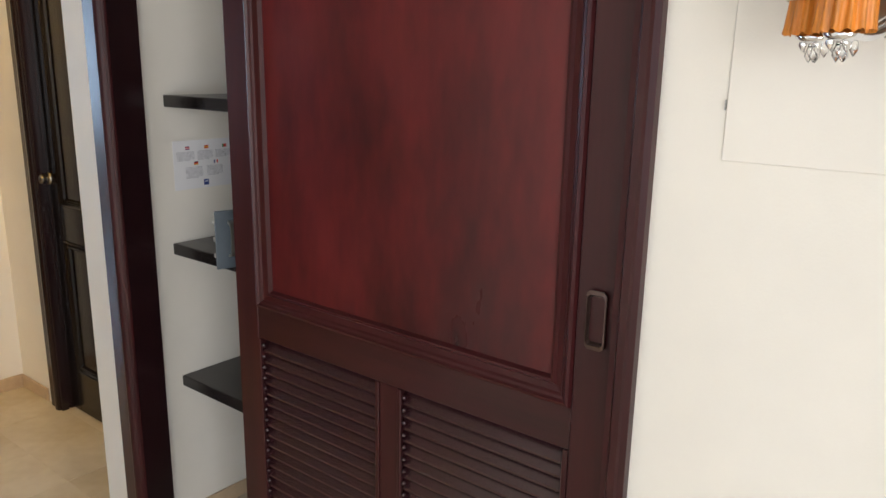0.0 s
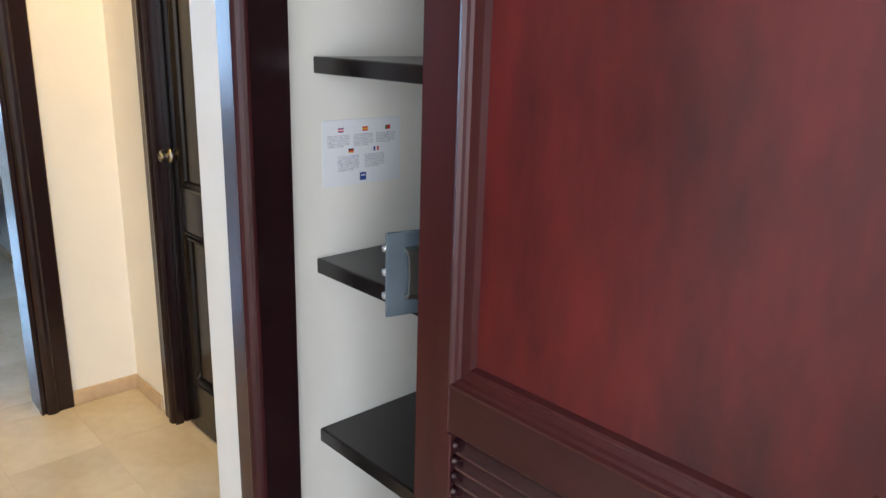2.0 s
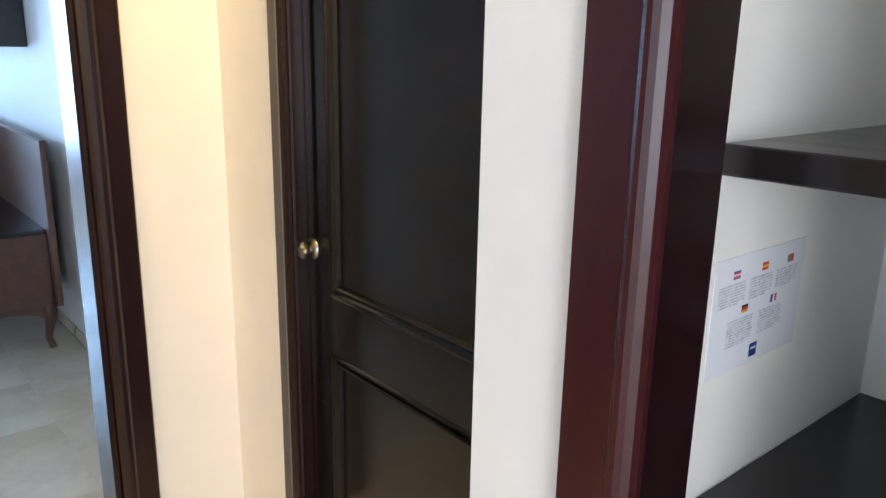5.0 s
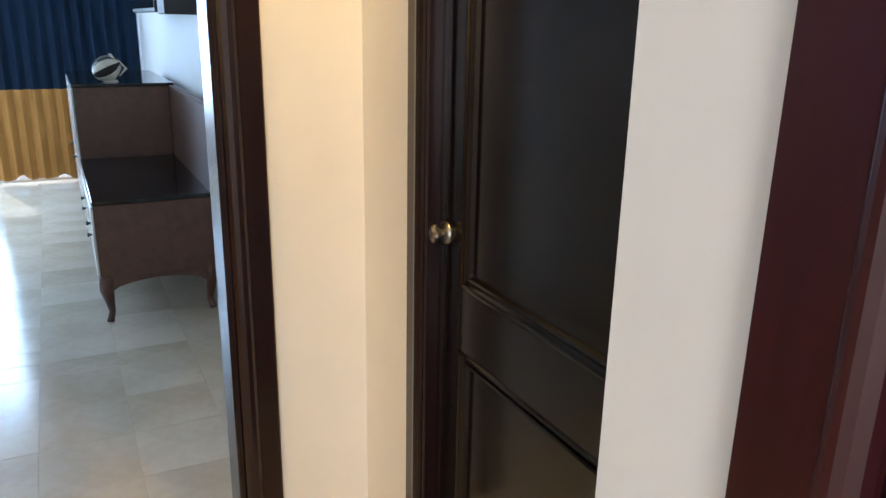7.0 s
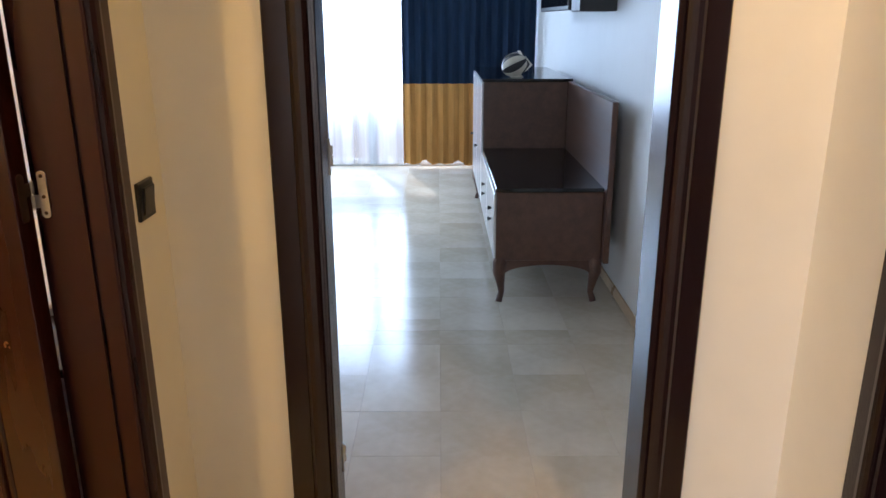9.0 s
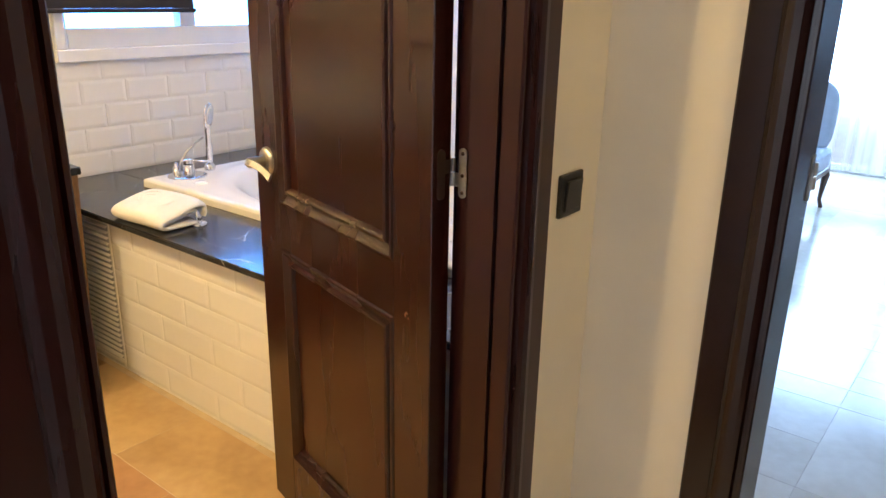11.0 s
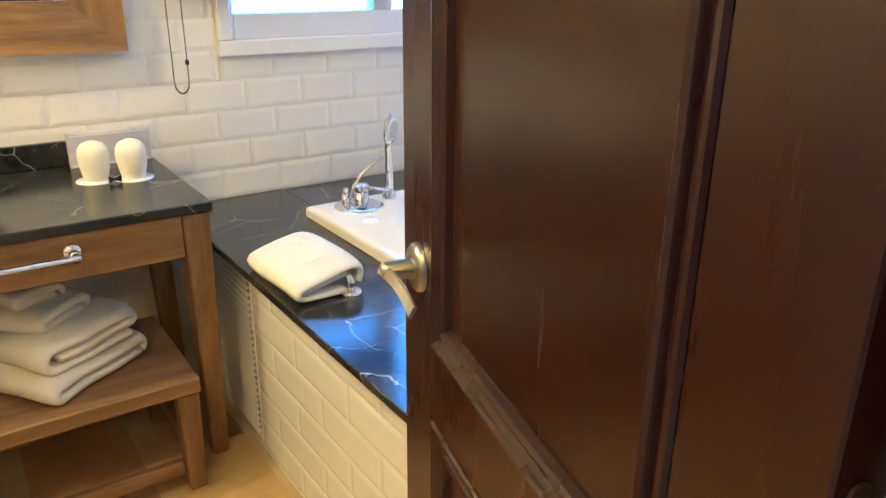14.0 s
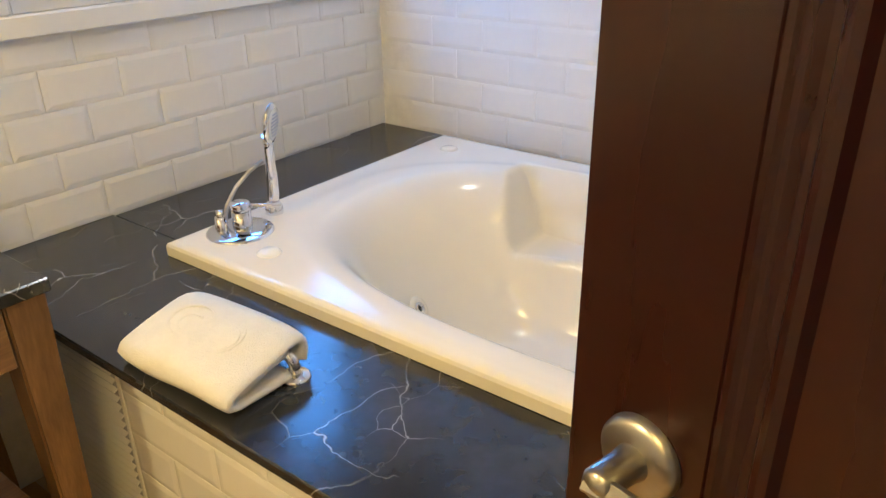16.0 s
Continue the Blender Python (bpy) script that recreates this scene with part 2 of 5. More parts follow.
M_CARD = mat("lavender_card", (0.50, 0.47, 0.58), 0.5, scale=28, color2=(0.62, 0.60, 0.66))
M_AMBER = mat("amber_pleated_shade", (0.75, 0.26, 0.03), 0.4, var=0.2, scale=20, stretch=(8, 8, 0.6))
M_TAUPE = mat("taupe_shade_fabric", (0.35, 0.26, 0.20), 0.8, var=0.08, scale=20)
M_IVORY = mat("ivory_resin", (0.74, 0.68, 0.54), 0.4, var=0.08, scale=12)
M_GROUND = mat("pale_paving", (0.42, 0.40, 0.36), 0.9, scale=1.2, var=0.1)
M_RENDER = mat("white_render", (0.80, 0.80, 0.78), 0.9, var=0.03, scale=3)


def glass(name, color=(1, 1, 1)):
    m = bpy.data.materials.new(name)
    m.use_nodes = True
    b = m.node_tree.nodes["Principled BSDF"]
    b.inputs["Base Color"].default_value = (*color, 1)
    b.inputs["Transmission Weight"].default_value, b.inputs["Roughness"].default_value = 1.0, 0.0
    b.inputs["IOR"].default_value = 1.45
    return m


M_GLASS = glass("window_glass", (0.95, 0.98, 1.0))
M_CRYSTAL = glass("crystal")
M_MIRROR = bpy.data.materials.new("mirror_silver")
M_MIRROR.use_nodes = True
M_MIRROR.node_tree.nodes["Principled BSDF"].inputs["Base Color"].default_value = (0.92, 0.93, 0.92, 1)
M_MIRROR.node_tree.nodes["Principled BSDF"].inputs["Metallic"].default_value = 1.0
M_MIRROR.node_tree.nodes["Principled BSDF"].inputs["Roughness"].default_value = 0.01


def sheer_material():
    m = bpy.data.materials.new("white_sheer")
    m.use_nodes = True
    n, l = m.node_tree.nodes, m.node_tree.links
    tr, tl, mx = n.new("ShaderNodeBsdfTransparent"), n.new("ShaderNodeBsdfTranslucent"), n.new("ShaderNodeMixShader")
    tl.inputs["Color"].default_value = (0.80, 0.83, 0.88, 1)
    tc, mp, wv, mr = n.new("ShaderNodeTexCoord"), n.new("ShaderNodeMapping"), n.new("ShaderNodeTexNoise"), n.new("ShaderNodeMapRange")
    mp.inputs["Scale"].default_value = (1.0, 0.2, 0.02)
    wv.inputs["Scale"].default_value, wv.inputs["Detail"].default_value = 5, 3
    mr.inputs["From Min"].default_value, mr.inputs["From Max"].default_value = 0.40, 0.62
    mr.inputs["To Min"].default_value, mr.inputs["To Max"].default_value = 0.25, 0.75
    l.new(tc.outputs["Object"], mp.inputs["Vector"])
    l.new(mp.outputs[0], wv.inputs["Vector"])
    l.new(wv.outputs["Fac"], mr.inputs["Value"])
    l.new(mr.outputs[0], mx.inputs["Fac"])
    l.new(tr.outputs[0], mx.inputs[1])
    l.new(tl.outputs[0], mx.inputs[2])
    l.new(mx.outputs[0], n["Material Output"].inputs["Surface"])
    return m


M_SHEER = sheer_material()

# ---- mesh helpers ----


def box(bm, x0, x1, y0, y1, z0, z1, bevel=0.0, seg=1):
    r = bmesh.ops.create_cube(bm, size=1.0)
    bmesh.ops.transform(bm, verts=r["verts"], matrix=Matrix.Translation(((x0 + x1) / 2, (y0 + y1) / 2, (z0 + z1) / 2)) @ Matrix.Diagonal((abs(x1 - x0), abs(y1 - y0), abs(z1 - z0), 1)))
    if bevel:
        es = list({e for v in r["verts"] for e in v.link_edges})
        bmesh.ops.bevel(bm, geom=es, offset=bevel, segments=seg, affect="EDGES", profile=0.6)
    return bm


def boxes(*dims, bevel=0.0):
    bm = bmesh.new()
    for d in dims:
        box(bm, *d, bevel=bevel)
    return bm


def prism(pts, z0, z1, m=None):
    """A closed outline in x, y drawn up from z0 to z1."""
    bm = bmesh.new()
    lo = [bm.verts.new((x, y, z0)) for x, y in pts]
    hi = [bm.verts.new((x, y, z1)) for x, y in pts]
    k = len(pts)
    for i in range(k):
        bm.faces.new((lo[i], lo[(i + 1) % k], hi[(i + 1) % k], hi[i]))
    bm.faces.new(lo[::-1])
    bm.faces.new(hi)
    if m is not None:
        bmesh.ops.transform(bm, verts=bm.verts, matrix=m)
    bmesh.ops.recalc_face_normals(bm, faces=bm.faces)
    return bm


def lathe(profile, n=40, m=None, bm=None):
    """A profile of (radius, z) turned round the z axis."""
    bm = bm or bmesh.new()
    rings = []
    for r, z in profile:
        rings.append([bm.verts.new((max(r, 1e-4) * math.cos(2 * math.pi * i / n), max(r, 1e-4) * math.sin(2 * math.pi * i / n), z)) for i in range(n)])
    for a, b in zip(rings, rings[1:]):
        for i in range(n):
            f = bm.faces.new((a[i], a[(i + 1) % n], b[(i + 1) % n], b[i]))
            f.smooth = True
    if m is not None:
        bmesh.ops.transform(bm, verts=[v for ring in rings for v in ring], matrix=m)
    return bm


def tube(path, radii, n=14, bm=None, flat=1.0):
    """A round bar along a path of points; radii one or one each."""
    bm = bm or bmesh.new()
    pts = [Vector(p) for p in path]
    rs = radii if isinstance(radii, (list, tuple)) else [radii] * len(pts)
    rings, side = [], None
    for i, p in enumerate(pts):
        d = (pts[min(i + 1, len(pts) - 1)] - pts[max(i - 1, 0)]).normalized()
        if side is None:
            side = d.orthogonal().normalized()
        side = (side - d * side.dot(d)).normalized()
        up = d.cross(side)
        rings.append([bm.verts.new(p + rs[i] * (math.cos(2 * math.pi * k / n) * side + flat * math.sin(2 * math.pi * k / n) * up)) for k in range(n)])
    for a, b in zip(rings, rings[1:]):
        for k in range(n):
            bm.faces.new((a[k], a[(k + 1) % n], b[(k + 1) % n], b[k])).smooth = True
    bm.faces.new(rings[0][::-1])
    bm.faces.new(rings[-1])
    bmesh.ops.recalc_face_normals(bm, faces=bm.faces)
    return bm


def arc(p0, p1, p2, n=12):
    a, b, c = Vector(p0), Vector(p1), Vector(p2)
    return [a * (1 - t) ** 2 + b * 2 * t * (1 - t) + c * t * t for t in (i / n for i in range(n + 1))]


def softbox(sx, sy, sz, e=0.3, nu=48, nv=24, wobble=0.0, seed=0.0, grooves=0):
    """A pillow-like rounded block, centred at x, y, standing on z = 0; grooves: fold lines round its sides."""
    bm = bmesh.new()

    def sp(v, k):
        return math.copysign(abs(v) ** k, v)
    rings = []
    for j in range(nv + 1):
        ph = -math.pi / 2 + math.pi * j / nv
        ring = []
        for i in range(nu):
            th = 2 * math.pi * i / nu
            x, y, z = sp(math.cos(ph), e) * sp(math.cos(th), e), sp(math.cos(ph), e) * sp(math.sin(th), e), sp(math.sin(ph), e)
            p = Vector((x * sx / 2, y * sy / 2, z * sz / 2))
            if grooves:
                g = abs(math.sin((z * 0.5 + 0.5) * math.pi * grooves))
                p.x *= 0.94 + 0.06 * g ** 0.5
                p.y *= 0.94 + 0.06 * g ** 0.5
            if wobble:
                p += Vector(noise.noise_vector(p * 9 + Vector((seed, seed, seed)))) * wobble
            p.z = max(p.z, -sz / 2) + sz / 2
            ring.append(bm.verts.new(p))
        rings.append(ring)
    for a, b in zip(rings, rings[1:]):
        for i in range(nu):
            bm.faces.new((a[i], a[(i + 1) % nu], b[(i + 1) % nu], b[i])).smooth = True
    bmesh.ops.remove_doubles(bm, verts=bm.verts, dist=1e-5)
    bmesh.ops.recalc_face_normals(bm, faces=bm.faces)
    return bm


def mesh_of(name, bm, material):
    me = bpy.data.meshes.new(name)
    bm.to_mesh(me)
    bm.free()
    me.materials.append(material)
    return me


def part(name, bm, material, parent, label="", at=None):
    ob = new(name, mesh_of(name, bm, material))
    ob.parent = parent
    if at is not None:
        ob.matrix_basis = at
    if label:
        tagged(ob, label)
    return ob


def thing(name, label, category, at=None, group=""):
    ob = new(name)
    ob.empty_display_size = 0.1
    if at is not None:
        ob.matrix_basis = at
    return tagged(ob, label, category, group)


def solid(name, bm, material, label, category, kind="", at=None, group=""):
    ob = new(name, mesh_of(name, bm, material))
    if at is not None:
        ob.matrix_basis = at
    return tagged(ob, label, category, group, kind)


def structure(name, bm, material, label, category="wall"):
    return solid(name, bm, material, label, category, "structure")


def moved(bm, m):
    bmesh.ops.transform(bm, verts=bm.verts, matrix=m)
    return bm

# ---- large structure ----
HC = 2.5   # ceiling height
HD = 2.08  # door heads


def wall(name, label, *dims):
    return structure(name, boxes(*dims), M_BEDWALL if "bedroom" in name and "bath" not in name else M_WALL, label)


# corridor and living space
wall("wall_corridor_left", "cream painted corridor wall beside the bathroom door",
     (-0.68, -0.55, 1.25, 1.835, 0, HC), (-0.68, -0.55, 2.662, 2.947, 0, HC), (-0.68, -0.55, 1.835, 2.662, HD + 0.05, HC))
wall("wall_corridor_end", "cream painted end wall round the bedroom doorway",
     (-0.68, -0.205, 2.947, 3.09, 0, HC), (0.675, 1.2, 2.947, 3.09, 0, HC), (-0.205, 0.675, 2.947, 3.09, HD + 0.05, HC))
wall("wall_alcove", "cream painted alcove wall with the dark door",
     (0.985, 1.10, 2.635, 2.947, 0, HC), (0.985, 1.10, 1.592, 1.695, 0, HC), (0.985, 1.10, 1.695, 2.635, HD + 0.05, HC))
wall("wall_behind_dark_door", "plain wall closing the room behind the dark door", (1.10, 1.2, 1.592, 2.947, 0, HC))
wall("wall_closet_end", "cream painted end wall of the closet", (0.687, 1.55, 1.407, 1.592, 0, HC))
wall("wall_closet_back", "cream painted back wall of the closet", (1.402, 1.55, -0.35, 1.407, 0, HC))
wall("wall_closet_head", "cream painted wall above the closet doors", (0.687, 0.80, -0.165, 1.407, 2.25, HC))
wall("wall_closet_right", "cream painted wall beside the closet", (0.687, 1.402, -0.35, -0.165, 0, HC), (0.687, 0.85, -3.4, -0.35, 0, HC))
wall("wall_living_back", "cream painted living room end wall with a window",
     (-3.4, -3.1, -3.4, -3.25, 0, HC), (-1.1, 0.687, -3.4, -3.25, 0, HC), (-3.1, -1.1, -3.4, -3.25, 2.42, HC), (-3.1, -1.1, -3.4, -3.25, 0, 0.28))
wall("wall_living_left", "cream painted living room wall with a wide window",
     (-3.4, -3.25, -3.25, -1.95, 0, HC), (-3.4, -3.25, 0.85, 1.25, 0, HC), (-3.4, -3.25, -1.95, 0.85, 2.42, HC), (-3.4, -3.25, -1.95, 0.85, 0, 0.28))
wall("wall_living_bath", "cream painted wall between living room and bathroom", (-3.25, -0.55, 1.12, 1.25, 0, HC))
# bathroom
wall("wall_bath_window", "bathroom wall with the window",
     (-3.20, -3.052, 1.25, 3.07, 0, HC), (-3.20, -3.052, 4.24, 4.50, 0, HC), (-3.20, -3.052, 3.07, 4.24, 0, 1.15), (-3.20, -3.052, 3.07, 4.24, 2.05, HC))
wall("wall_bath_far", "bathroom wall behind the tub", (-3.052, -0.68, 4.359, 4.50, 0, HC))
wall("wall_bath_bedroom", "wall between bathroom and bedroom", (-0.68, -0.55, 3.09, 4.50, 0, HC))
# bedroom
wall("wall_bedroom_right", "pale bedroom wall behind the cabinet", (1.047, 1.2, 3.09, 9.1, 0, HC))
wall("wall_bedroom_near", "bedroom wall beside the bathroom", (-3.75, -0.55, 4.50, 4.60, 0, HC))
wall("wall_bedroom_left", "bedroom side wall", (-3.75, -3.6, 4.60, 9.1, 0, HC))
wall("wall_bedroom_window", "bedroom wall round the balcony window",
     (-3.6, -2.6, 8.95, 9.1, 0, HC), (0.8, 1.047, 8.95, 9.1, 0, HC), (-2.6, 0.8, 8.95, 9.1, 2.35, HC))
structure("ceiling", boxes((-3.75, 1.55, -3.4, 9.1, HC, HC + 0.12)), M_CEIL, "plain white painted ceiling", "ceiling")
structure("ground", boxes((-400, 400, -400, 400, -3.4, -3.2)), M_GROUND, "pale ground below the windows", "ground")
solid("neighbour_wall", boxes((-5.6, -5.4, 0, 7.5, -3.2, 3.6)), M_RENDER, "sunlit white wall outside the bathroom window", "wall", "structure")


def floor_with_tiles(name, label, rects, u0, v0, along="y", stagger=0.0, split=0.0, pick=None):
    """Stone tiles 0.31 wide and 0.62 long, laid along y or x; u0, v0: one joint across and one along; split: the share cut into squares."""
    base = structure(name, boxes(*[(x0, x1, y0, y1, -0.10, -0.0007) for x0, x1, y0, y1 in rects]), M_FGROUT, label, "floor")
    cache = {}
    for x0, x1, y0, y1 in rects:
        p0, p1, q0, q1 = (x0, x1, y0, y1) if along == "y" else (y0, y1, x0, x1)
        for k in range(math.floor((p0 - u0) / 0.31), math.ceil((p1 - u0) / 0.31) + 1):
            a, b = max(p0, u0 + k * 0.31), min(p1, u0 + (k + 1) * 0.31)
            if b - a < 0.02:
                continue
            off = v0 + (stagger if k % 2 else 0)
            for j in range(math.floor((q0 - off) / 0.62), math.ceil((q1 - off) / 0.62) + 1):
                cuts = [off + j * 0.62, off + (j + 1) * 0.62]
                if random.random() < split:
                    cuts.insert(1, off + (j + 0.5) * 0.62)
                for c, d in zip(cuts, cuts[1:]):
                    c, d = max(q0, c), min(q1, d)
                    if d - c < 0.02:
                        continue
                    m = pick(k) if pick else M_FLOOR
                    w, h = (b - a, d - c) if along == "y" else (d - c, b - a)
                    key = (round(w, 3), round(h, 3), m.name)
                    if key not in cache:
                        w, h, e = key[0] / 2 - 0.0007, key[1] / 2 - 0.0007, 0.0006
                        bm = bmesh.new()
                        corners = ((-1, -1), (1, -1), (1, 1), (-1, 1))
                        top = [bm.verts.new((sx * (w - e), sy * (h - e), 0)) for sx, sy in corners]
                        low = [bm.verts.new((sx * w, sy * h, -0.0012)) for sx, sy in corners]
                        bot = [bm.verts.new((sx * w, sy * h, -0.008)) for sx, sy in corners]
                        bm.faces.new(top)
                        for i in range(4):
                            n = (i + 1) % 4
                            bm.faces.new((low[i], low[n], top[n], top[i]))
                            bm.faces.new((bot[i], bot[n], low[n], low[i]))
                        cache[key] = mesh_of("floor_tile", bm, m)
                    t = new("tile", cache[key])
                    t.parent = base
                    t.location = ((a + b) / 2, (c + d) / 2, 0) if along == "y" else ((c + d) / 2, (a + b) / 2, 0)
    return base


def moulded_trim(name, label, place, width, depth, height, rebate=0.018, m=None):
    """Jambs, casings and head of a doorway. place(d, w, z): d outwards from the wall face, w across, from -width / 2."""
    pts = [(-depth, 0.047), (-depth, rebate), (-0.088, rebate), (-0.088, 0.004), (-0.031, 0.004), (-0.031, 0.013), (-0.019, 0.013), (-0.019, 0.0), (0.014, 0.0), (0.018, 0.003), (0.018, 0.008),
           (0.011, 0.010), (0.011, 0.016), (0.024, 0.019), (0.030, 0.027), (0.032, 0.040), (0.030, 0.052), (0.024, 0.060), (0.018, 0.063), (0.017, 0.114), (0.014, 0.118), (0.0, 0.118), (0.0, 0.047)]
    root = thing(name, label, "door frame")
    root["kind"] = "structure"
    for s in (-1, 1):
        bm = bmesh.new()
        lo = [bm.verts.new(place(d, s * (width / 2 + w), 0)) for d, w in pts]
        hi = [bm.verts.new(place(d, s * (width / 2 + w), height)) for d, w in pts]
        k = len(pts)
        for i in range(k):
            bm.faces.new((lo[i], lo[(i + 1) % k], hi[(i + 1) % k], hi[i]))
        bm.faces.new(lo)
        bm.faces.new(hi)
        bmesh.ops.recalc_face_normals(bm, faces=bm.faces)
        part("jamb", bm, m or M_FRAME, root)
    bm = bmesh.new()
    hw = width / 2 + 0.118
    a = [bm.verts.new(place(d, -hw, height + 0.001 + max(0, w) * 1)) for d, w in pts]
    b = [bm.verts.new(place(d, hw, height + 0.001 + max(0, w) * 1)) for d, w in pts]
    k = len(pts)
    for i in range(k):
        bm.faces.new((a[i], a[(i + 1) % k], b[(i + 1) % k], b[i]))
    bm.faces.new(a)
    bm.faces.new(b)
    bmesh.ops.recalc_face_normals(bm, faces=bm.faces)
    part("head", bm, m or M_FRAME, root)
    return root


frame_bath = moulded_trim("door_frame_bathroom", "dark mahogany moulded frame of the bathroom doorway", lambda d, w, z: (-0.55 + d, 2.2485 + w, z), 0.735, 0.13, HD)
frame_bed = moulded_trim("door_frame_bedroom", "dark mahogany moulded frame of the bedroom doorway", lambda d, w, z: (0.218 + w, 2.947 - d, z), 0.785, 0.143, HD, 0.006, M_FRAME_SHADED)
moulded_trim("door_frame_dark_door", "dark mahogany moulded frame of the closed dark door", lambda d, w, z: (0.985 - d * 0.8, 2.165 + w * 0.9, z), 0.83, 0.10, HD, 0.018, M_FRAME_SHADED)


def closet_trim():
    root = thing("door_frame_closet", "dark reddish mahogany frame round the sliding closet doors", "door frame")
    root["kind"] = "structure"
    pts = [(0.6868, 1.437), (0.668, 1.437), (0.664, 1.374), (0.661, 1.371), (0.660, 1.367), (0.661, 1.362), (0.665, 1.356), (0.672, 1.350), (0.680, 1.347), (0.6868, 1.3465)]
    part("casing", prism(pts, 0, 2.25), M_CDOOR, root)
    # The reveal's shade is put into this jamb's darker colour.
    part("jamb", boxes((0.687, 0.775, 1.3475, 1.405, 0, 2.25), bevel=0.0008), M_FRAME_SHADED, root)
    pts = [(0.687, -0.193), (0.669, -0.193), (0.666, -0.183), (0.660, -0.180), (0.660, -0.168), (0.666, -0.163), (0.668, -0.152), (0.775, -0.152), (0.775, -0.163), (0.687, -0.163)]
    part("jamb", prism(pts, 0, 2.25), M_CDOOR, root)
    part("head", boxes((0.665, 0.775, -0.193, 1.437, 2.251, 2.33), bevel=0.004), M_CDOOR, root)
    part("track", boxes((0.70, 0.745, -0.15, 1.345, 0.0, 0.012)), M_STEEL, root)
    return root


closet_trim()


def skirting(name, *dims):
    return structure(name, boxes(*dims, bevel=0.003), M_BASE, "low tan marble skirting along the wall", "baseboard")


skirting("baseboard_corridor", (0.728, 0.985, 2.935, 2.946, 0.0, 0.062), (0.974, 0.984, 2.684, 2.934, 0.0, 0.062), (-0.549, -0.300, 2.935, 2.946, 0, 0.062),
         (-0.549, -0.538, 2.735, 2.934, 0, 0.062), (-0.549, -0.538, 1.12, 1.76, 0, 0.062), (0.676, 0.686, 1.445, 1.591, 0, 0.062), (0.676, 0.686, -3.2, -0.195, 0, 0.062),
         (0.69, 0.965, 1.593, 1.603, 0, 0.062))
skirting("baseboard_bedroom", (1.036, 1.046, 3.10, 8.94, 0, 0.062), (0.735, 1.035, 3.091, 3.101, 0, 0.062), (-0.549, -0.539, 3.10, 4.60, 0, 0.062))
skirting("baseboard_closet", (0.78, 1.40, 1.396, 1.406, 0.0, 0.055), (1.391, 1.401, -0.15, 1.395, 0.0, 0.055))

# ---- doors ----


def panelled_leaf(root, width, height, thick, stile_l, stile_r, panels, m_frame, m_panel, mould=0.034, depth=0.012, z0=0.008):
    """Door in local x (across) and z; its front faces +y at y = 0. panels: (z0, z1) from below."""
    part("stile", boxes((0, stile_l, -thick, 0, z0, height), bevel=0.002), m_frame, root)
    part("stile", boxes((width - stile_r, width, -thick, 0, z0, height), bevel=0.002), m_frame, root)
    a, b = stile_l, width - stile_r
    zs = [z0] + [z for p in panels for z in p] + [height]
    for lo, hi in zip(zs[::2], zs[1::2]):
        part("rail", boxes((a, b, -thick, -0.0006, lo, hi), bevel=0.001), m_frame, root)
    for lo, hi in panels:
        part("panel", boxes((a, b, -thick + depth, -depth, lo, hi)), m_panel, root)
        ring = bmesh.new()
        steps = [(0.0, -0.0005), (0.003, 0.0035), (0.008, 0.0042), (0.012, 0.001), (mould * 0.34, -0.001), (mould * 0.48, -0.006), (mould * 0.58, -0.008), (mould * 0.66, -0.0015), (mould * 0.78, 0.0008), (mould * 0.9, -0.003), (mould, -depth)]
        loops = []
        for ins, y in steps:
            loops.append([ring.verts.new(v) for v in ((a + ins, y, lo + ins), (b - ins, y, lo + ins), (b - ins, y, hi - ins), (a + ins, y, hi - ins))])
        for p, q in zip(loops, loops[1:]):
            for i in range(4):
                ring.faces.new((p[i], p[(i + 1) % 4], q[(i + 1) % 4], q[i]))
        bmesh.ops.recalc_face_normals(ring, faces=ring.faces)
        part("moulding", ring, m_frame, root)


# sliding closet door: front faces the corridor
closet_door = thing("sliding_closet_door", "reddish mahogany sliding closet door with louvred lower half, partly open", "door", pose(0.700, -0.150, 0, 0, 0, 90))
W, ZP, ZL, SL, SR = 1.012, 0.930, 0.851, 0.077, 0.080
part("stile", boxes((0, SL, -0.036, 0, 0.015, 2.24), bevel=0.002), M_CDOOR, closet_door)
part("stile", boxes((W - SR, W, -0.036, 0, 0.015, 2.24), bevel=0.002), M_CDOOR, closet_door)
part("rail", boxes((SL, W - SR, -0.036, -0.0006, ZL, ZP), bevel=0.001), M_RAIL, closet_door)
part("rail", boxes((SL, W - SR, -0.036, -0.0006, 0.015, 0.11), bevel=0.001), M_RAIL, closet_door)
part("rail", boxes((SL, W - SR, -0.036, -0.0006, 2.12, 2.24), bevel=0.001), M_RAIL, closet_door)
part("middle_stile", boxes((0.477, 0.530, -0.036, -0.0006, 0.11, ZL), bevel=0.002), M_CDOOR, closet_door)
part("panel", boxes((SL, W - SR, -0.026, -0.010, ZP, 2.12)), M_RED, closet_door, "glossy reddish mahogany veneer panel")
ring = bmesh.new()
loops = []
for ins, y in ((0.0, -0.0005), (0.003, 0.006), (0.009, 0.008), (0.013, 0.003), (0.018, 0.001), (0.022, -0.003), (0.034, -0.005), (0.038, 0.000), (0.043, -0.001), (0.048, -0.010)):
    loops.append([ring.verts.new(v) for v in ((SL + ins, y, ZP + ins), (W - SR - ins, y, ZP + ins), (W - SR - ins, y, 2.12 - ins), (SL + ins, y, 2.12 - ins))])
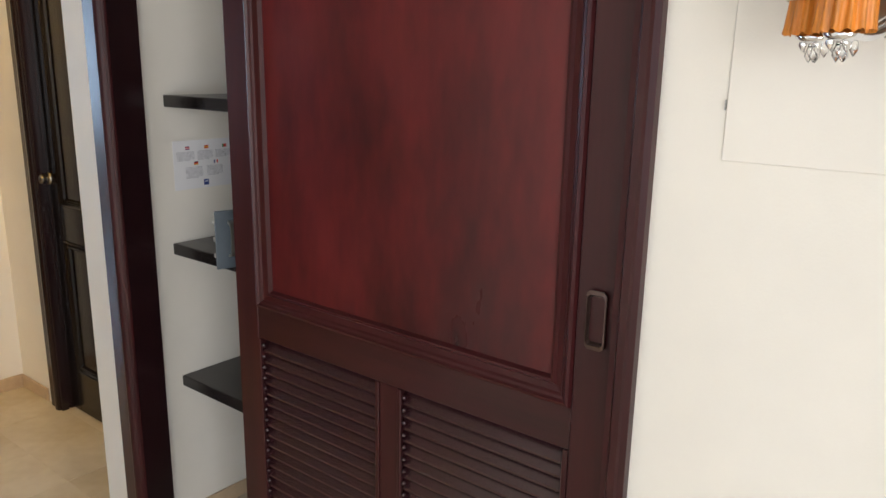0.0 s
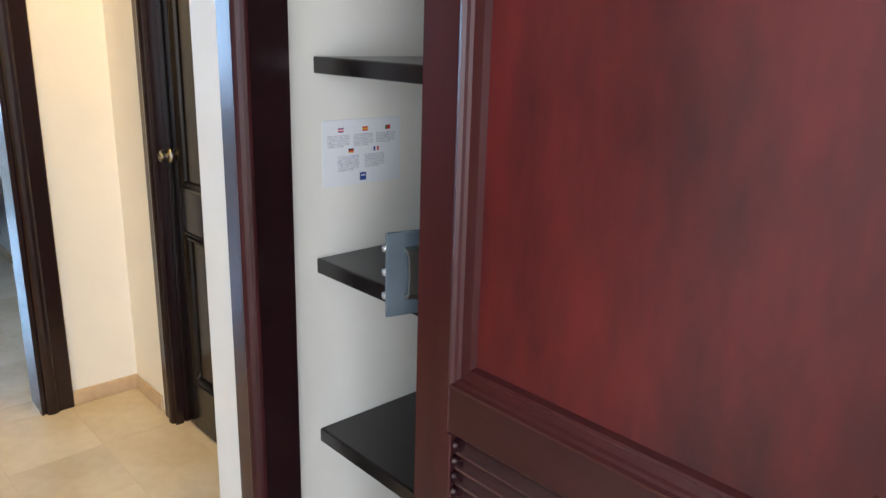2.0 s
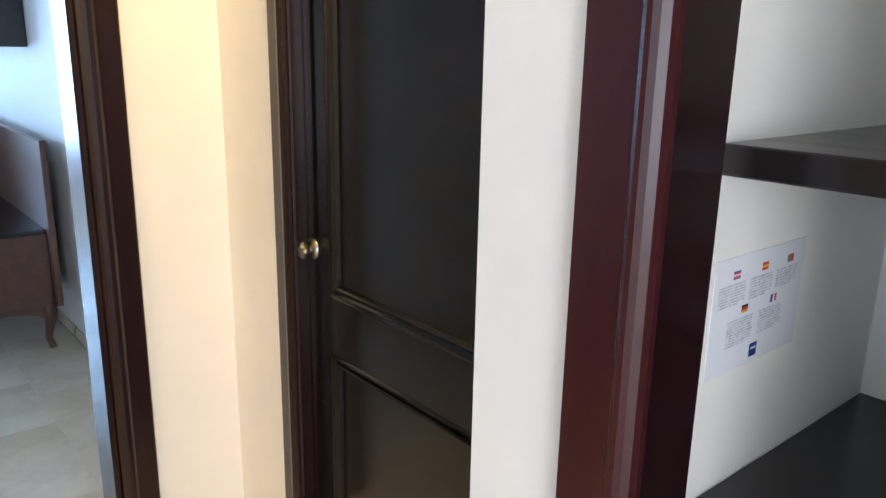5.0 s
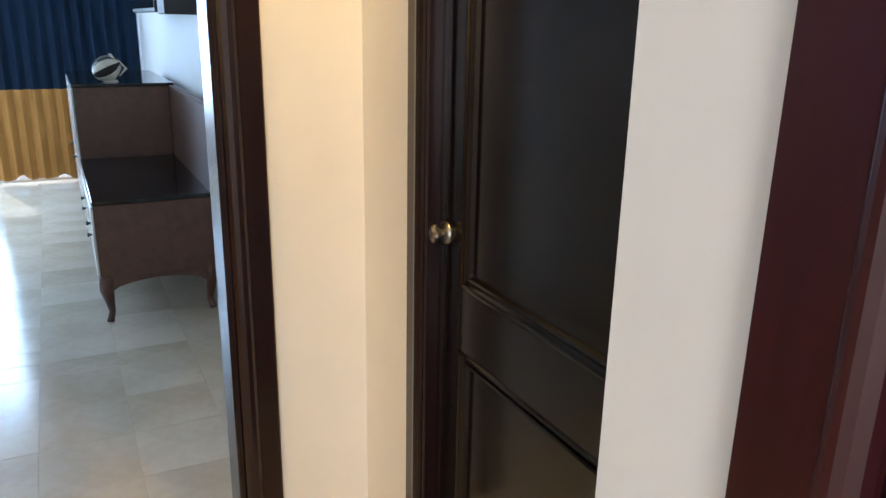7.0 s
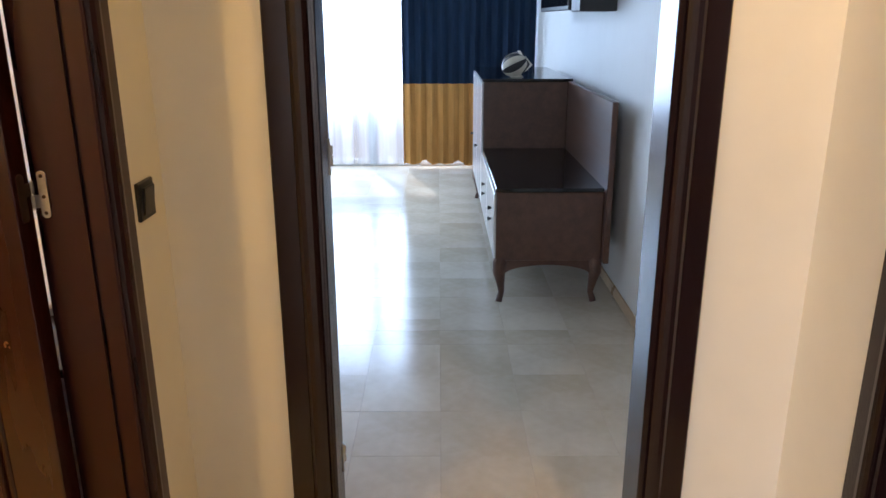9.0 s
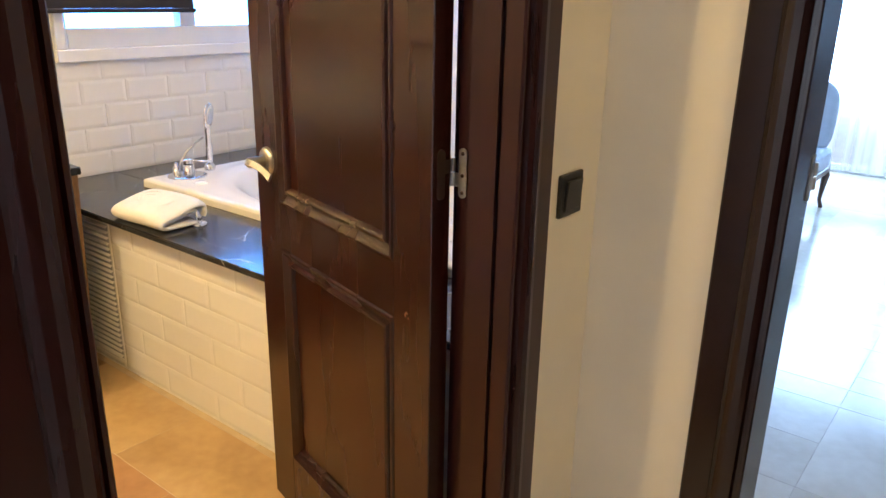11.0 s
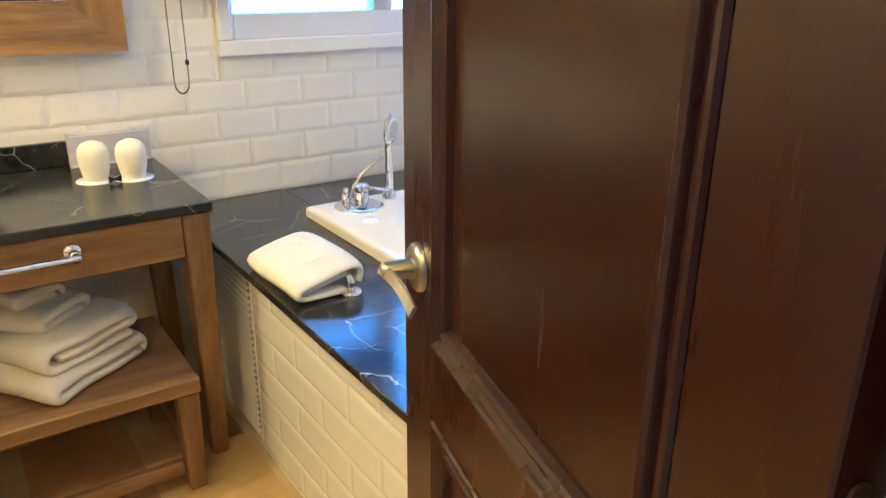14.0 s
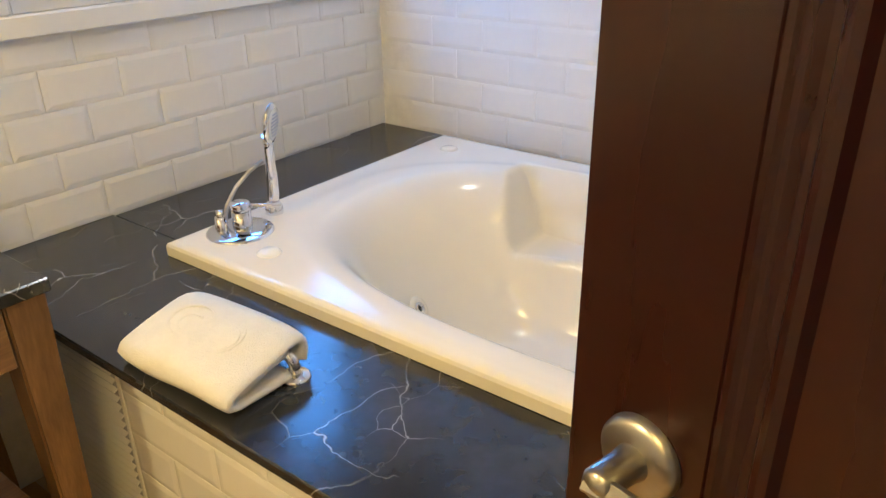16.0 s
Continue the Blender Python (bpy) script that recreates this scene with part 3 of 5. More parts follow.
for p, q in zip(loops, loops[1:]):
    for i in range(4):
        ring.faces.new((p[i], p[(i + 1) % 4], q[(i + 1) % 4], q[i]))
bmesh.ops.recalc_face_normals(ring, faces=ring.faces)
part("moulding", ring, M_MOULD, closet_door)
for a, b in ((SL, 0.477), (0.530, W - SR)):
    slat = mesh_of("louvre_slat", moved(boxes((-(b - a) / 2, (b - a) / 2, -0.004, 0.004, -0.019, 0.019), bevel=0.003), pose(0, 0, 0, 42, 0, 0)), M_LOUVRE)
    pin = mesh_of("slat_end", lathe([(0.0, 0.0045), (0.003, 0.0038), (0.0048, 0.0015), (0.0052, -0.002)], 12, pose(0, 0, 0, -90, 0, 0)), M_LOUVRE)
    for i in range(26):
        s = new("louvre_slat", slat)
        s.parent, s.location = closet_door, ((a + b) / 2, -0.018, 0.127 + i * 0.0281)
        e = new("slat_end", pin)
        e.parent, e.location = closet_door, (b - 0.0155, -0.0015, 0.131 + i * 0.0281)
    part("bead", boxes((a, a + 0.010, -0.004, 0.0035, 0.11, ZL - 0.0005), (b - 0.010, b, -0.004, 0.0035, 0.11, ZL - 0.0005), bevel=0.0015), M_CDOOR, closet_door)
    part("backing", boxes((a, b, -0.040, -0.0365, 0.11, ZL)), M_CDOOR, closet_door)
pull = bmesh.new()
outer = [(0.026, 1.152), (0.050, 1.152), (0.056, 1.146), (0.056, 1.056), (0.050, 1.050), (0.026, 1.050), (0.020, 1.056), (0.020, 1.146)]
cx, cz = 0.038, 1.101
loops = []
for k, y in ((1.0, 0.0004), (1.0, 0.003), (0.86, 0.004), (0.80, -0.0005), (0.76, -0.008), (0.2, -0.009)):
    loops.append([pull.verts.new((cx + (x - cx) * k, y, cz + (z - cz) * (k if k > 0.5 else 0.5))) for x, z in outer])
for p, q in zip(loops, loops[1:]):
    for i in range(8):
        pull.faces.new((p[i], p[(i + 1) % 8], q[(i + 1) % 8], q[i]))
pull.faces.new(loops[-1])
bmesh.ops.recalc_face_normals(pull, faces=pull.faces)
part("pull", moved(pull, Matrix.Translation((0, 0.0055, 0))), M_BRONZE, closet_door, "flush bronze finger pull")

# dark closed door in the alcove
dark_door = thing("door_dark", "closed espresso-brown two-panel wooden door in the alcove", "door", pose(1.018, 1.758, 0, 0, 0, 90))
panelled_leaf(dark_door, 0.814, 2.07, 0.04, 0.107, 0.107, [(0.19, 0.776), (0.920, 1.95)], M_ESP, M_ESP)
bm = lathe([(0.0, 0.041), (0.010, 0.040), (0.0165, 0.035), (0.018, 0.028), (0.014, 0.022), (0.009, 0.018), (0.009, 0.008)], 48)
for v in bm.verts:
    k = 1 + (0.20 * math.cos(4 * math.atan2(v.co.y, v.co.x)) if v.co.z > 0.019 else 0)
    v.co.x, v.co.y = v.co.x * k, v.co.y * k
part("knob", bm, M_PEWTER, dark_door, "lobed satin nickel knob", pose(0.776, 0.0, 1.026, -90, 0, 0))
part("rosette", lathe([(0.009, 0.010), (0.020, 0.009), (0.025, 0.005), (0.026, 0.0)], 28), M_PEWTER, dark_door, "", pose(0.776, 0.001, 1.026, -90, 0, 0))

# bathroom door, standing open
bath_door = thing("door_bathroom", "open brown mahogany bathroom door with two moulded panels", "door", pose(-0.686, 2.577, 0, 0, 0, 165))
panelled_leaf(bath_door, 0.772, 2.06, 0.042, 0.126, 0.128, [(0.19, 0.812), (0.931, 1.93)], M_BDOOR, M_BDOOR, mould=0.046)
handle = thing("lever_handle", "", "")
handle.parent = bath_door
handle.matrix_basis = pose(0.698, 0, 1.029)
for k in ("label", "category"):
    if k in handle:
        del handle[k]
part("rosette", lathe([(0.012, 0.012), (0.030, 0.011), (0.035, 0.006), (0.036, 0.0)], 36), M_NICKEL, handle, "", pose(0, 0.0005, 0, -90, 0, 0))
part("spindle", lathe([(0.016, 0.010), (0.014, 0.022), (0.0135, 0.050), (0.010, 0.056), (0.0, 0.057)], 28), M_NICKEL, handle, "", pose(0, 0, 0, -90, 0, 0))
blade = bmesh.new()
across, out = Vector((0, -0.50, 0.866)), Vector((0, 0.866, 0.50))
rings = []
for k in range(13):
    u = k / 12
    c = Vector((0.008 - 0.106 * u, 0.053 - 0.012 * math.sin(u * 1.6), 0.001 - 0.022 * u * u))
    hw, ht = 0.0094 - 0.0012 * math.sin(math.pi * u), 0.0036 - 0.0008 * u
    rings.append([blade.verts.new(c + across * a * hw + out * b * ht) for a, b in ((-1, -0.4), (-0.8, -1), (0.8, -1), (1, -0.4), (1, 0.4), (0.8, 1), (-0.8, 1), (-1, 0.4))])
for p, q in zip(rings, rings[1:]):
    for i in range(8):
        blade.faces.new((p[i], p[(i + 1) % 8], q[(i + 1) % 8], q[i]))
blade.faces.new(rings[0][::-1])
blade.faces.new(rings[-1])
bmesh.ops.recalc_face_normals(blade, faces=blade.faces)
part("lever", blade, M_NICKEL, handle, "flat bent satin nickel lever")


def hinge_plate(side):
    """Lift-off hinge leaf in x, z: a strip with rounded ends and a tab of half its height reaching the pin at x = 0."""
    w, h = 0.0085, 0.046
    pts = [(-0.023 + w * math.cos(a), h - w + w * math.sin(a)) for a in (math.pi * k / 8 for k in range(9))]
    pts += [(-0.023 + w * math.cos(a), -h + w + w * math.sin(a)) for a in (math.pi + math.pi * k / 8 for k in range(9))]
    tab = [(-0.0145, -0.026), (-0.003, -0.026), (-0.003, -0.001), (-0.0145, -0.001)]
    pts = pts + tab
    return prism([(x, z * side) for x, z in pts], -0.0013, 0.0013, pose(0, 0, 0, 90, 0, 0))


for z in (0.25, 1.128, 1.85):
    part("hinge_leaf", moved(hinge_plate(-1), pose(-0.0016, -0.042, z, 0, 0, -90)), M_BRONZE, bath_door, "dull dark steel hinge leaf")
for u, z, w, h in ((0.072, 0.836, 0.010, 0.005), (0.079, 0.829, 0.006, 0.009), (0.070, 0.827, 0.004, 0.004)):
    part("chipped_spot", prism([(u, z), (u + w * 0.6, z - h * 0.3), (u + w, z + h * 0.5), (u + w * 0.4, z + h)], 0.0, 0.0006, pose(0, 0.0007, 0, 90, 0, 0)), M_OAK, bath_door, "small chipped spot in the varnish")
part("latch", boxes((0.7722, 0.7735, -0.032, -0.010, 0.98, 1.12), bevel=0.0004), M_STEEL, bath_door)


def hinge(name, owner, m):
    root = thing(name, "grey steel butt hinge on the door jamb", "", m)
    root.parent = owner
    part("jamb_plate", hinge_plate(1), M_STEEL, root)
    for a, b in ((-0.026, -0.001), (0.001, 0.026)):
        part("knuckle", lathe([(0.0, a), (0.0045, a), (0.0055, a + 0.002), (0.0055, b - 0.002), (0.0045, b), (0.0, b)], 16), M_STEEL, root)
    for z in (-0.036, -0.004, 0.036):
        part("screw", lathe([(0.0, 0.0012), (0.0035, 0.0008), (0.004, -0.001)], 12), M_BRONZE, root, "", pose(-0.023, 0.0015, z, -90, 0, 0))
    return root


for z in (0.25, 1.128, 1.85):
    hinge("hinge", frame_bath, pose(-0.682, 2.6315, z, 0, 0, 180))

# bedroom door, folded back behind the wall
bed_door = thing("door_bedroom", "brown mahogany bedroom door folded back against the wall", "door", pose(-0.215, 3.135, 0, 0, 0, 174))
panelled_leaf(bed_door, 0.30, 2.06, 0.040, 0.1, 0.1, [(0.19, 0.788), (0.928, 1.93)], M_BDOOR, M_BDOOR)
for z in (0.272, 1.12, 1.85):
    hinge("hinge", frame_bed, pose(-0.1785, 3.098, z, 0, 0, 90))

switch = thing("light_switch", "black square light switch on the cream wall", "switch", pose(-0.55, 2.826, 1.073))
part("plate", boxes((0.0, 0.009, -0.042, 0.042, -0.042, 0.042), bevel=0.002), M_BLACK, switch)
part("rocker", moved(boxes((0.0, 0.007, -0.028, 0.028, -0.030, 0.030), bevel=0.0015), pose(0.008, 0, 0, 0, 5, 0)), M_BLACK, switch)

# ---- closet ----
for z in (1.406, 0.957, 0.521):
    shelf = thing("closet_shelf", "black-brown wooden shelf fixed in the closet", "shelf", pose(0.869, 0.45, z), "closet shelves")
    part("board", boxes((0.0055, 0.532, 0.0, 0.9565, -0.034, 0.0), bevel=0.001), M_SHELF, shelf)
    part("front_lipping", boxes((0.0, 0.005, 0.0, 0.9565, -0.0345, 0.0005), bevel=0.002), M_SHELF, shelf)
structure("closet_partition", boxes((0.80, 1.402, 0.42, 0.449, 0, 2.2)), M_WALL, "partition inside the closet", "wall")

safe = thing("safe", "open blue-grey hotel safe with red felt lining on the shelf", "safe", pose(1.065, 1.235, 0.957))
SW, SD, SH = 0.36, 0.335, 0.197
for d in ((0, SD, -0.006, 0, 0.0, SH), (0, SD, -SW, -SW + 0.006, 0, SH)):
    part("side_panel", boxes(d, bevel=0.001), M_SAFE, safe)
part("top_panel", boxes((0, SD, -SW + 0.006, -0.006, SH - 0.006, SH)), M_SAFE, safe)
part("bottom_panel", boxes((0, SD, -SW + 0.006, -0.006, 0, 0.006)), M_SAFE, safe)
part("back_panel", boxes((SD - 0.006, SD, -SW + 0.006, -0.006, 0.006, SH - 0.006)), M_SAFE, safe)
part("front_frame", boxes((-0.003, 0.012, -0.024, -0.0062, 0.0065, SH - 0.0065), (-0.003, 0.012, -SW + 0.0062, -SW + 0.024, 0.0065, SH - 0.0065),
                          (-0.003, 0.012, -SW + 0.024, -0.024, SH - 0.024, SH - 0.0065), (-0.003, 0.012, -SW + 0.024, -0.024, 0.0065, 0.022), bevel=0.0015), M_SAFE, safe)
for d in ((0.012, SD - 0.012, -0.012, -0.0065, 0.01, SH - 0.01), (0.012, SD - 0.012, -SW + 0.0065, -SW + 0.012, 0.01, SH - 0.01),
          (SD - 0.013, SD - 0.0065, -SW + 0.012, -0.012, 0.01, SH - 0.01), (0.012, SD - 0.012, -SW + 0.012, -0.012, SH - 0.012, SH - 0.0065)):
    part("lining", boxes(d), M_SAFEIN, safe)
part("felt", boxes((0.012, SD - 0.014, -SW + 0.013, -0.013, 0.0065, 0.011)), M_REDFELT, safe, "red felt mat")
sdoor = thing("safe_door", "", "", pose(-0.005, -SW + 0.006, 0.0, 0, 0, 165))
sdoor.parent = safe
for k in ("label", "category"):
    if k in sdoor:
        del sdoor[k]
part("plate", boxes((0, 0.350, -0.0, 0.006, 0.027, 0.179), bevel=0.0015), M_SAFE, sdoor)
part("bolt_box", boxes((0.02, 0.338, -0.030, -0.0005, 0.036, 0.170), bevel=0.003), M_SAFE, sdoor)
for z in (0.060, 0.103, 0.146):
    part("bolt", lathe([(0.0, 0.0), (0.0065, 0.0), (0.0065, 0.009), (0.0, 0.010)], 16), M_STEEL, sdoor, "", pose(0.338, -0.016, z, 0, 90, 0))
grip = bmesh.new()
outline = [(0.0065, 0.057), (0.022, 0.061), (0.029, 0.072), (0.031, 0.104), (0.029, 0.136), (0.022, 0.148), (0.0065, 0.152), (0.0065, 0.145), (0.018, 0.142), (0.024, 0.133), (0.0255, 0.104), (0.024, 0.075), (0.018, 0.067), (0.0065, 0.064)]
ga = [grip.verts.new((0.284, y, z)) for y, z in outline]
gb = [grip.verts.new((0.318, y, z)) for y, z in outline]
for i in range(len(outline)):
    j = (i + 1) % len(outline)
    grip.faces.new((ga[i], ga[j], gb[j], gb[i]))
grip.faces.new(ga)
grip.faces.new(gb)
bmesh.ops.recalc_face_normals(grip, faces=grip.faces)
part("door_handle", grip, M_NICKEL, sdoor, "satin nickel grip handle")
part("keypad", boxes((0.190, 0.262, 0.006, 0.0085, 0.054, 0.152), bevel=0.001), M_KEY, sdoor, "grey keypad label")
part("keyhole", lathe([(0.0, 0.004), (0.008, 0.003), (0.009, 0.0)], 20), M_BLACK, sdoor, "", pose(0.248, 0.009, 0.075, -90, 0, 0))

# printed notice in five languages
notice = thing("notice_sheet", "laminated white hotel notice with five small flags", "notice", pose(0.893, 1.4068, 1.122))
part("laminate", boxes((-0.004, 0.219, -0.0012, 0.0, -0.004, 0.146), bevel=0.0004), M_PAPER, notice)


def flag(x, z, mats, upright):
    w, h = 0.015, 0.010
    for i, m in enumerate(mats):
        k = len(mats)
        d = (x + w * i / k, x + w * (i + 1) / k, -0.0017, -0.0012, z, z + h) if upright else (x, x + w, -0.0017, -0.0012, z + h * (k - 1 - i) / k, z + h * (k - i) / k)
        part("flag_stripe", boxes(d), m, notice)


flag(0.038, 0.118, (M_PBLU, M_PRED, M_PAPER, M_PRED, M_PBLU), False)
flag(0.106, 0.118, (M_PRED, M_PYEL, M_PRED), False)
flag(0.172, 0.118, (M_PGRN, M_PRED, M_PRED), True)
flag(0.066, 0.070, (M_PBLK, M_PRED, M_PYEL), False)
flag(0.138, 0.070, (M_PBLU, M_PAPER, M_PRED), True)
for x0, x1, z1, k in ((0.008, 0.072, 0.112, 8), (0.080, 0.138, 0.112, 8), (0.146, 0.204, 0.112, 7), (0.036, 0.098, 0.064, 10), (0.112, 0.172, 0.064, 9)):
    for i in range(k):
        cut = 0.3 * (x1 - x0) if i == k - 1 else random.uniform(0, 0.004)
        part("text_line", boxes((x0, x1 - cut, -0.0016, -0.0012, z1 - 0.0036 * i - 0.0020, z1 - 0.0036 * i)), M_TEXT, notice)
part("emblem", boxes((0.098, 0.116, -0.0017, -0.0012, 0.004, 0.022)), M_PBLU, notice, "dark blue square emblem")
part("emblem_bar", boxes((0.101, 0.113, -0.0021, -0.0017, 0.014, 0.017)), M_PAPER, notice)

# ---- living room wall beside the closet ----
hatch = thing("wall_hatch", "flush painted inspection hatch on the cream wall", "hatch")
part("cover", boxes((0.683, 0.6868, -1.0, -0.290, 1.380, 2.05), bevel=0.0015), M_WALL, hatch)
part("latch", boxes((0.6815, 0.6865, -0.2895, -0.2875, 1.450, 1.464), bevel=0.0006), M_STEEL, hatch, "tiny dull metal latch")
sconce = thing("wall_sconce", "wall lamp with amber pleated shades and crystal drops", "lamp", pose(0.683, -0.50, 1.535))
part("backplate", lathe([(0.0, 0.016), (0.04, 0.014), (0.055, 0.006), (0.06, 0.0)], 32), M_NICKEL, sconce, "", pose(0, 0, 0.06, 0, -90, 0))
for dy, dx, r0 in ((0.090, -0.083, 0.030), (0.047, -0.150, 0.026)):
    part("arm", tube(arc((-0.01, 0, 0.06), (-0.06, dy * 0.5, -0.01), (dx, dy, 0.012), 10), 0.006, 10), M_CHROME, sconce)
    part("cup", lathe([(0.0, -0.006), (0.016, -0.003), (0.021, 0.004), (0.010, 0.012), (0.010, 0.03)], 20), M_CHROME, sconce, "", pose(dx, dy, 0.004))
    bm = bmesh.new()
    rings = []
    for z, k in ((0.010, 1.10), (0.016, 1.06), (0.050, 0.98), (0.052, 1.04), (0.056, 1.04), (0.058, 0.98), (0.15, 0.92)):
        ring = []
        for i in range(96):
            t = 2 * math.pi * i / 96
            r = r0 * k + 0.0032 * math.sin(13 * t) + 0.0010 * math.sin(29 * t + z * 40)
            ring.append(bm.verts.new((dx + r * math.cos(t), dy + r * math.sin(t), z + 0.002 * math.sin(13 * t + 1) * (z < 0.02))))
        rings.append(ring)
    for a, b in zip(rings, rings[1:]):
        for i in range(96):
            bm.faces.new((a[i], a[(i + 1) % 96], b[(i + 1) % 96], b[i])).smooth = True
    part("shade", bm, M_AMBER, sconce, "amber pleated shade")
    part("band", lathe([(r0 + 0.0042, 0.047), (r0 + 0.0068, 0.051), (r0 + 0.0042, 0.055)], 32), M_IVORY, sconce, "scalloped ivory braid", pose(dx, dy, 0))
    for k in range(9):
        an, rr, dz = 2 * math.pi * k / 9, 0.004 + 0.008 * (k % 2), 0.006 - 0.006 * (k % 3)
        part("crystal", lathe([(0.0, -0.016), (0.0050, -0.009), (0.0035, 0.0), (0.0, 0.004)], 6), M_CRYSTAL if k % 3 else M_CHROME, sconce, "faceted hanging drop", pose(dx + rr * math.cos(an), dy + rr * math.sin(an), dz))
part("side_shade", lathe([(0.050, 0.02), (0.046, 0.17), (0.044, 0.17), (0.048, 0.02)], 32), M_TAUPE, sconce, "taupe fabric shade", pose(-0.062, -0.042, 0))

# living room window behind the walk
win_l = thing("window_living", "wide white living room window", "window", pose(0, 0, 0))
win_l["kind"] = "structure"
part("window_frame", boxes((-3.24, -3.22, -1.95, 0.85, 0.28, 0.34), (-3.24, -3.22, -1.95, 0.85, 2.36, 2.42), (-3.24, -3.22, -1.95, -1.89, 0.34, 2.36), (-3.24, -3.22, 0.79, 0.85, 0.34, 2.36), (-3.24, -3.22, -0.58, -0.52, 0.34, 2.36)), M_WHITE, win_l)

win_k = thing("window_living_back", "white living room window behind the walk", "window", pose(0, 0, 0))
win_k["kind"] = "structure"
part("window_frame", boxes((-3.1, -1.1, -3.24, -3.22, 0.28, 0.34), (-3.1, -1.1, -3.24, -3.22, 2.36, 2.42), (-3.1, -3.04, -3.24, -3.22, 0.34, 2.36), (-1.16, -1.1, -3.24, -3.22, 0.34, 2.36)), M_WHITE, win_k)


def recessed(name, x, y):
    root = thing(name, "small round recessed ceiling downlight, lit warm", "downlight", pose(x, y, HC), "recessed downlights")
    part("ring", lathe([(0.052, 0.0), (0.052, -0.006), (0.068, -0.006), (0.072, 0.0)], 32), M_WHITE, root)
    return root


for x, y in ((0.85, 2.18), (-0.98, 1.66), (-2.42, 1.52), (-1.75, 3.45)):
    recessed("downlight", x, y)

# ---- bedroom ----
win_b = thing("window_bedroom", "tall white-framed balcony window filled with daylight", "window")
win_b["kind"] = "structure"
part("window_frame", boxes((-2.6, 0.8, 8.90, 8.95, 0.0, 0.07), (-2.6, 0.8, 8.90, 8.95, 2.28, 2.35), (-2.6, -2.53, 8.90, 8.95, 0.07, 2.28), (0.73, 0.8, 8.90, 8.95, 0.07, 2.28), bevel=0.004), M_WHITE, win_b)
for x in (-1.75, -0.60):
    part("mullion", boxes((x - 0.04, x + 0.04, 8.905, 8.945, 0.07, 2.28), bevel=0.004), M_WHITE, win_b)


def drape(x0, x1, z0, z1, y, amp, pitch, nz=14, ragged=0.0, seed=0.0, per=9):
    bm = bmesh.new()
    n = int((x1 - x0) / pitch * per)
    cols = []
    for i in range(n + 1):
        u = i / n
        x = x0 + (x1 - x0) * u
        ph = 2 * math.pi * (x - x0) / pitch + 0.9 * noise.noise((x * 2.1 + seed, seed, 0))
        col = []
        for j in range(nz + 1):
            v = j / nz
            z = z0 + (z1 - z0) * v
            a = amp * (1.15 - 0.45 * z / 2.4) * (0.8 + 0.4 * noise.noise((x * 3 + seed, z * 0.6, 1)))
            zz = z + (ragged * noise.noise((x * 9 + seed, 0, 4)) if j == 0 else 0)
            col.append(bm.verts.new((x + 0.25 * a * math.sin(2 * ph), y + a * math.sin(ph), zz)))
        cols.append(col)
    for a, b in zip(cols, cols[1:]):
        for j in range(nz):
            bm.faces.new((a[j], b[j], b[j + 1], a[j + 1])).smooth = True
    return bm


curtain = thing("curtain", "floor-length navy blue curtain with a mustard yellow lower band", "curtain")
part("upper_cloth", drape(-0.27, 1.03, 0.842, 2.42, 8.74, 0.030, 0.105, seed=2), M_NAVY, curtain, "pleated navy cloth")
part("lower_band", drape(-0.27, 1.03, 0.055, 0.8425, 8.737, 0.030, 0.105, ragged=0.05, seed=2), M_MUST, curtain, "mustard yellow hem band")
part("curtain_rail", boxes((-2.7, 1.04, 8.70, 8.78, 2.42, 2.46), bevel=0.004), M_WHITE, curtain)
sheer = thing("sheer_curtain", "white translucent sheer curtain over the window", "curtain")
part("cloth", drape(-2.62, 0.78, 0.03, 2.42, 8.84, 0.018, 0.15, seed=5), M_SHEER, sheer)

cab = thing("sideboard", "dark walnut sideboard with black glass tops and curved legs", "sideboard")
X0, X1, Y0, YM, Y1 = 0.385, 0.965, 4.969, 6.215, 7.47
part("low_body", boxes((X0, X1 - 0.03, Y0, YM, 0.235, 0.600), bevel=0.004), M_CABIN, cab)
part("low_top", boxes((X0 - 0.004, X1 - 0.031, Y0 - 0.004, YM - 0.001, 0.6005, 0.622), bevel=0.003), M_GLASSTOP, cab, "glossy black glass top")
part("tall_body", boxes((X0, X1 - 0.03, YM, Y1, 0.235, 1.055), bevel=0.004), M_CABIN, cab)
part("tall_top", boxes((X0 - 0.006, X1, YM - 0.006, Y1 + 0.004, 1.0555, 1.075), bevel=0.003), M_GLASSTOP, cab, "glossy black glass top")
part("back_panel", boxes((X1 - 0.03, X1, Y0 - 0.06, YM - 0.007, 0.235, 1.060), bevel=0.004), M_CABIN, cab)
part("back_panel", boxes((X1 - 0.03, X1, YM - 0.006, Y1, 0.235, 1.055)), M_CABIN, cab)
for i, (a, b) in enumerate(((Y0 + 0.008, 5.585), (5.590, YM - 0.003))):
    d = part("drawer", boxes((X0 - 0.012, X0 - 0.0005, a, b, 0.245, 0.592), bevel=0.003), M_LACQ, cab, "glossy white lacquered drawer front")
    for dz in (0.03, -0.03):
        part("drawer_knob", lathe([(0.0, 0.022), (0.010, 0.020), (0.012, 0.014), (0.006, 0.008), (0.006, 0.0)], 16), M_BLACK, d, "", pose(X0 - 0.012, a + 0.20, 0.44 + dz, 0, -90, 0))
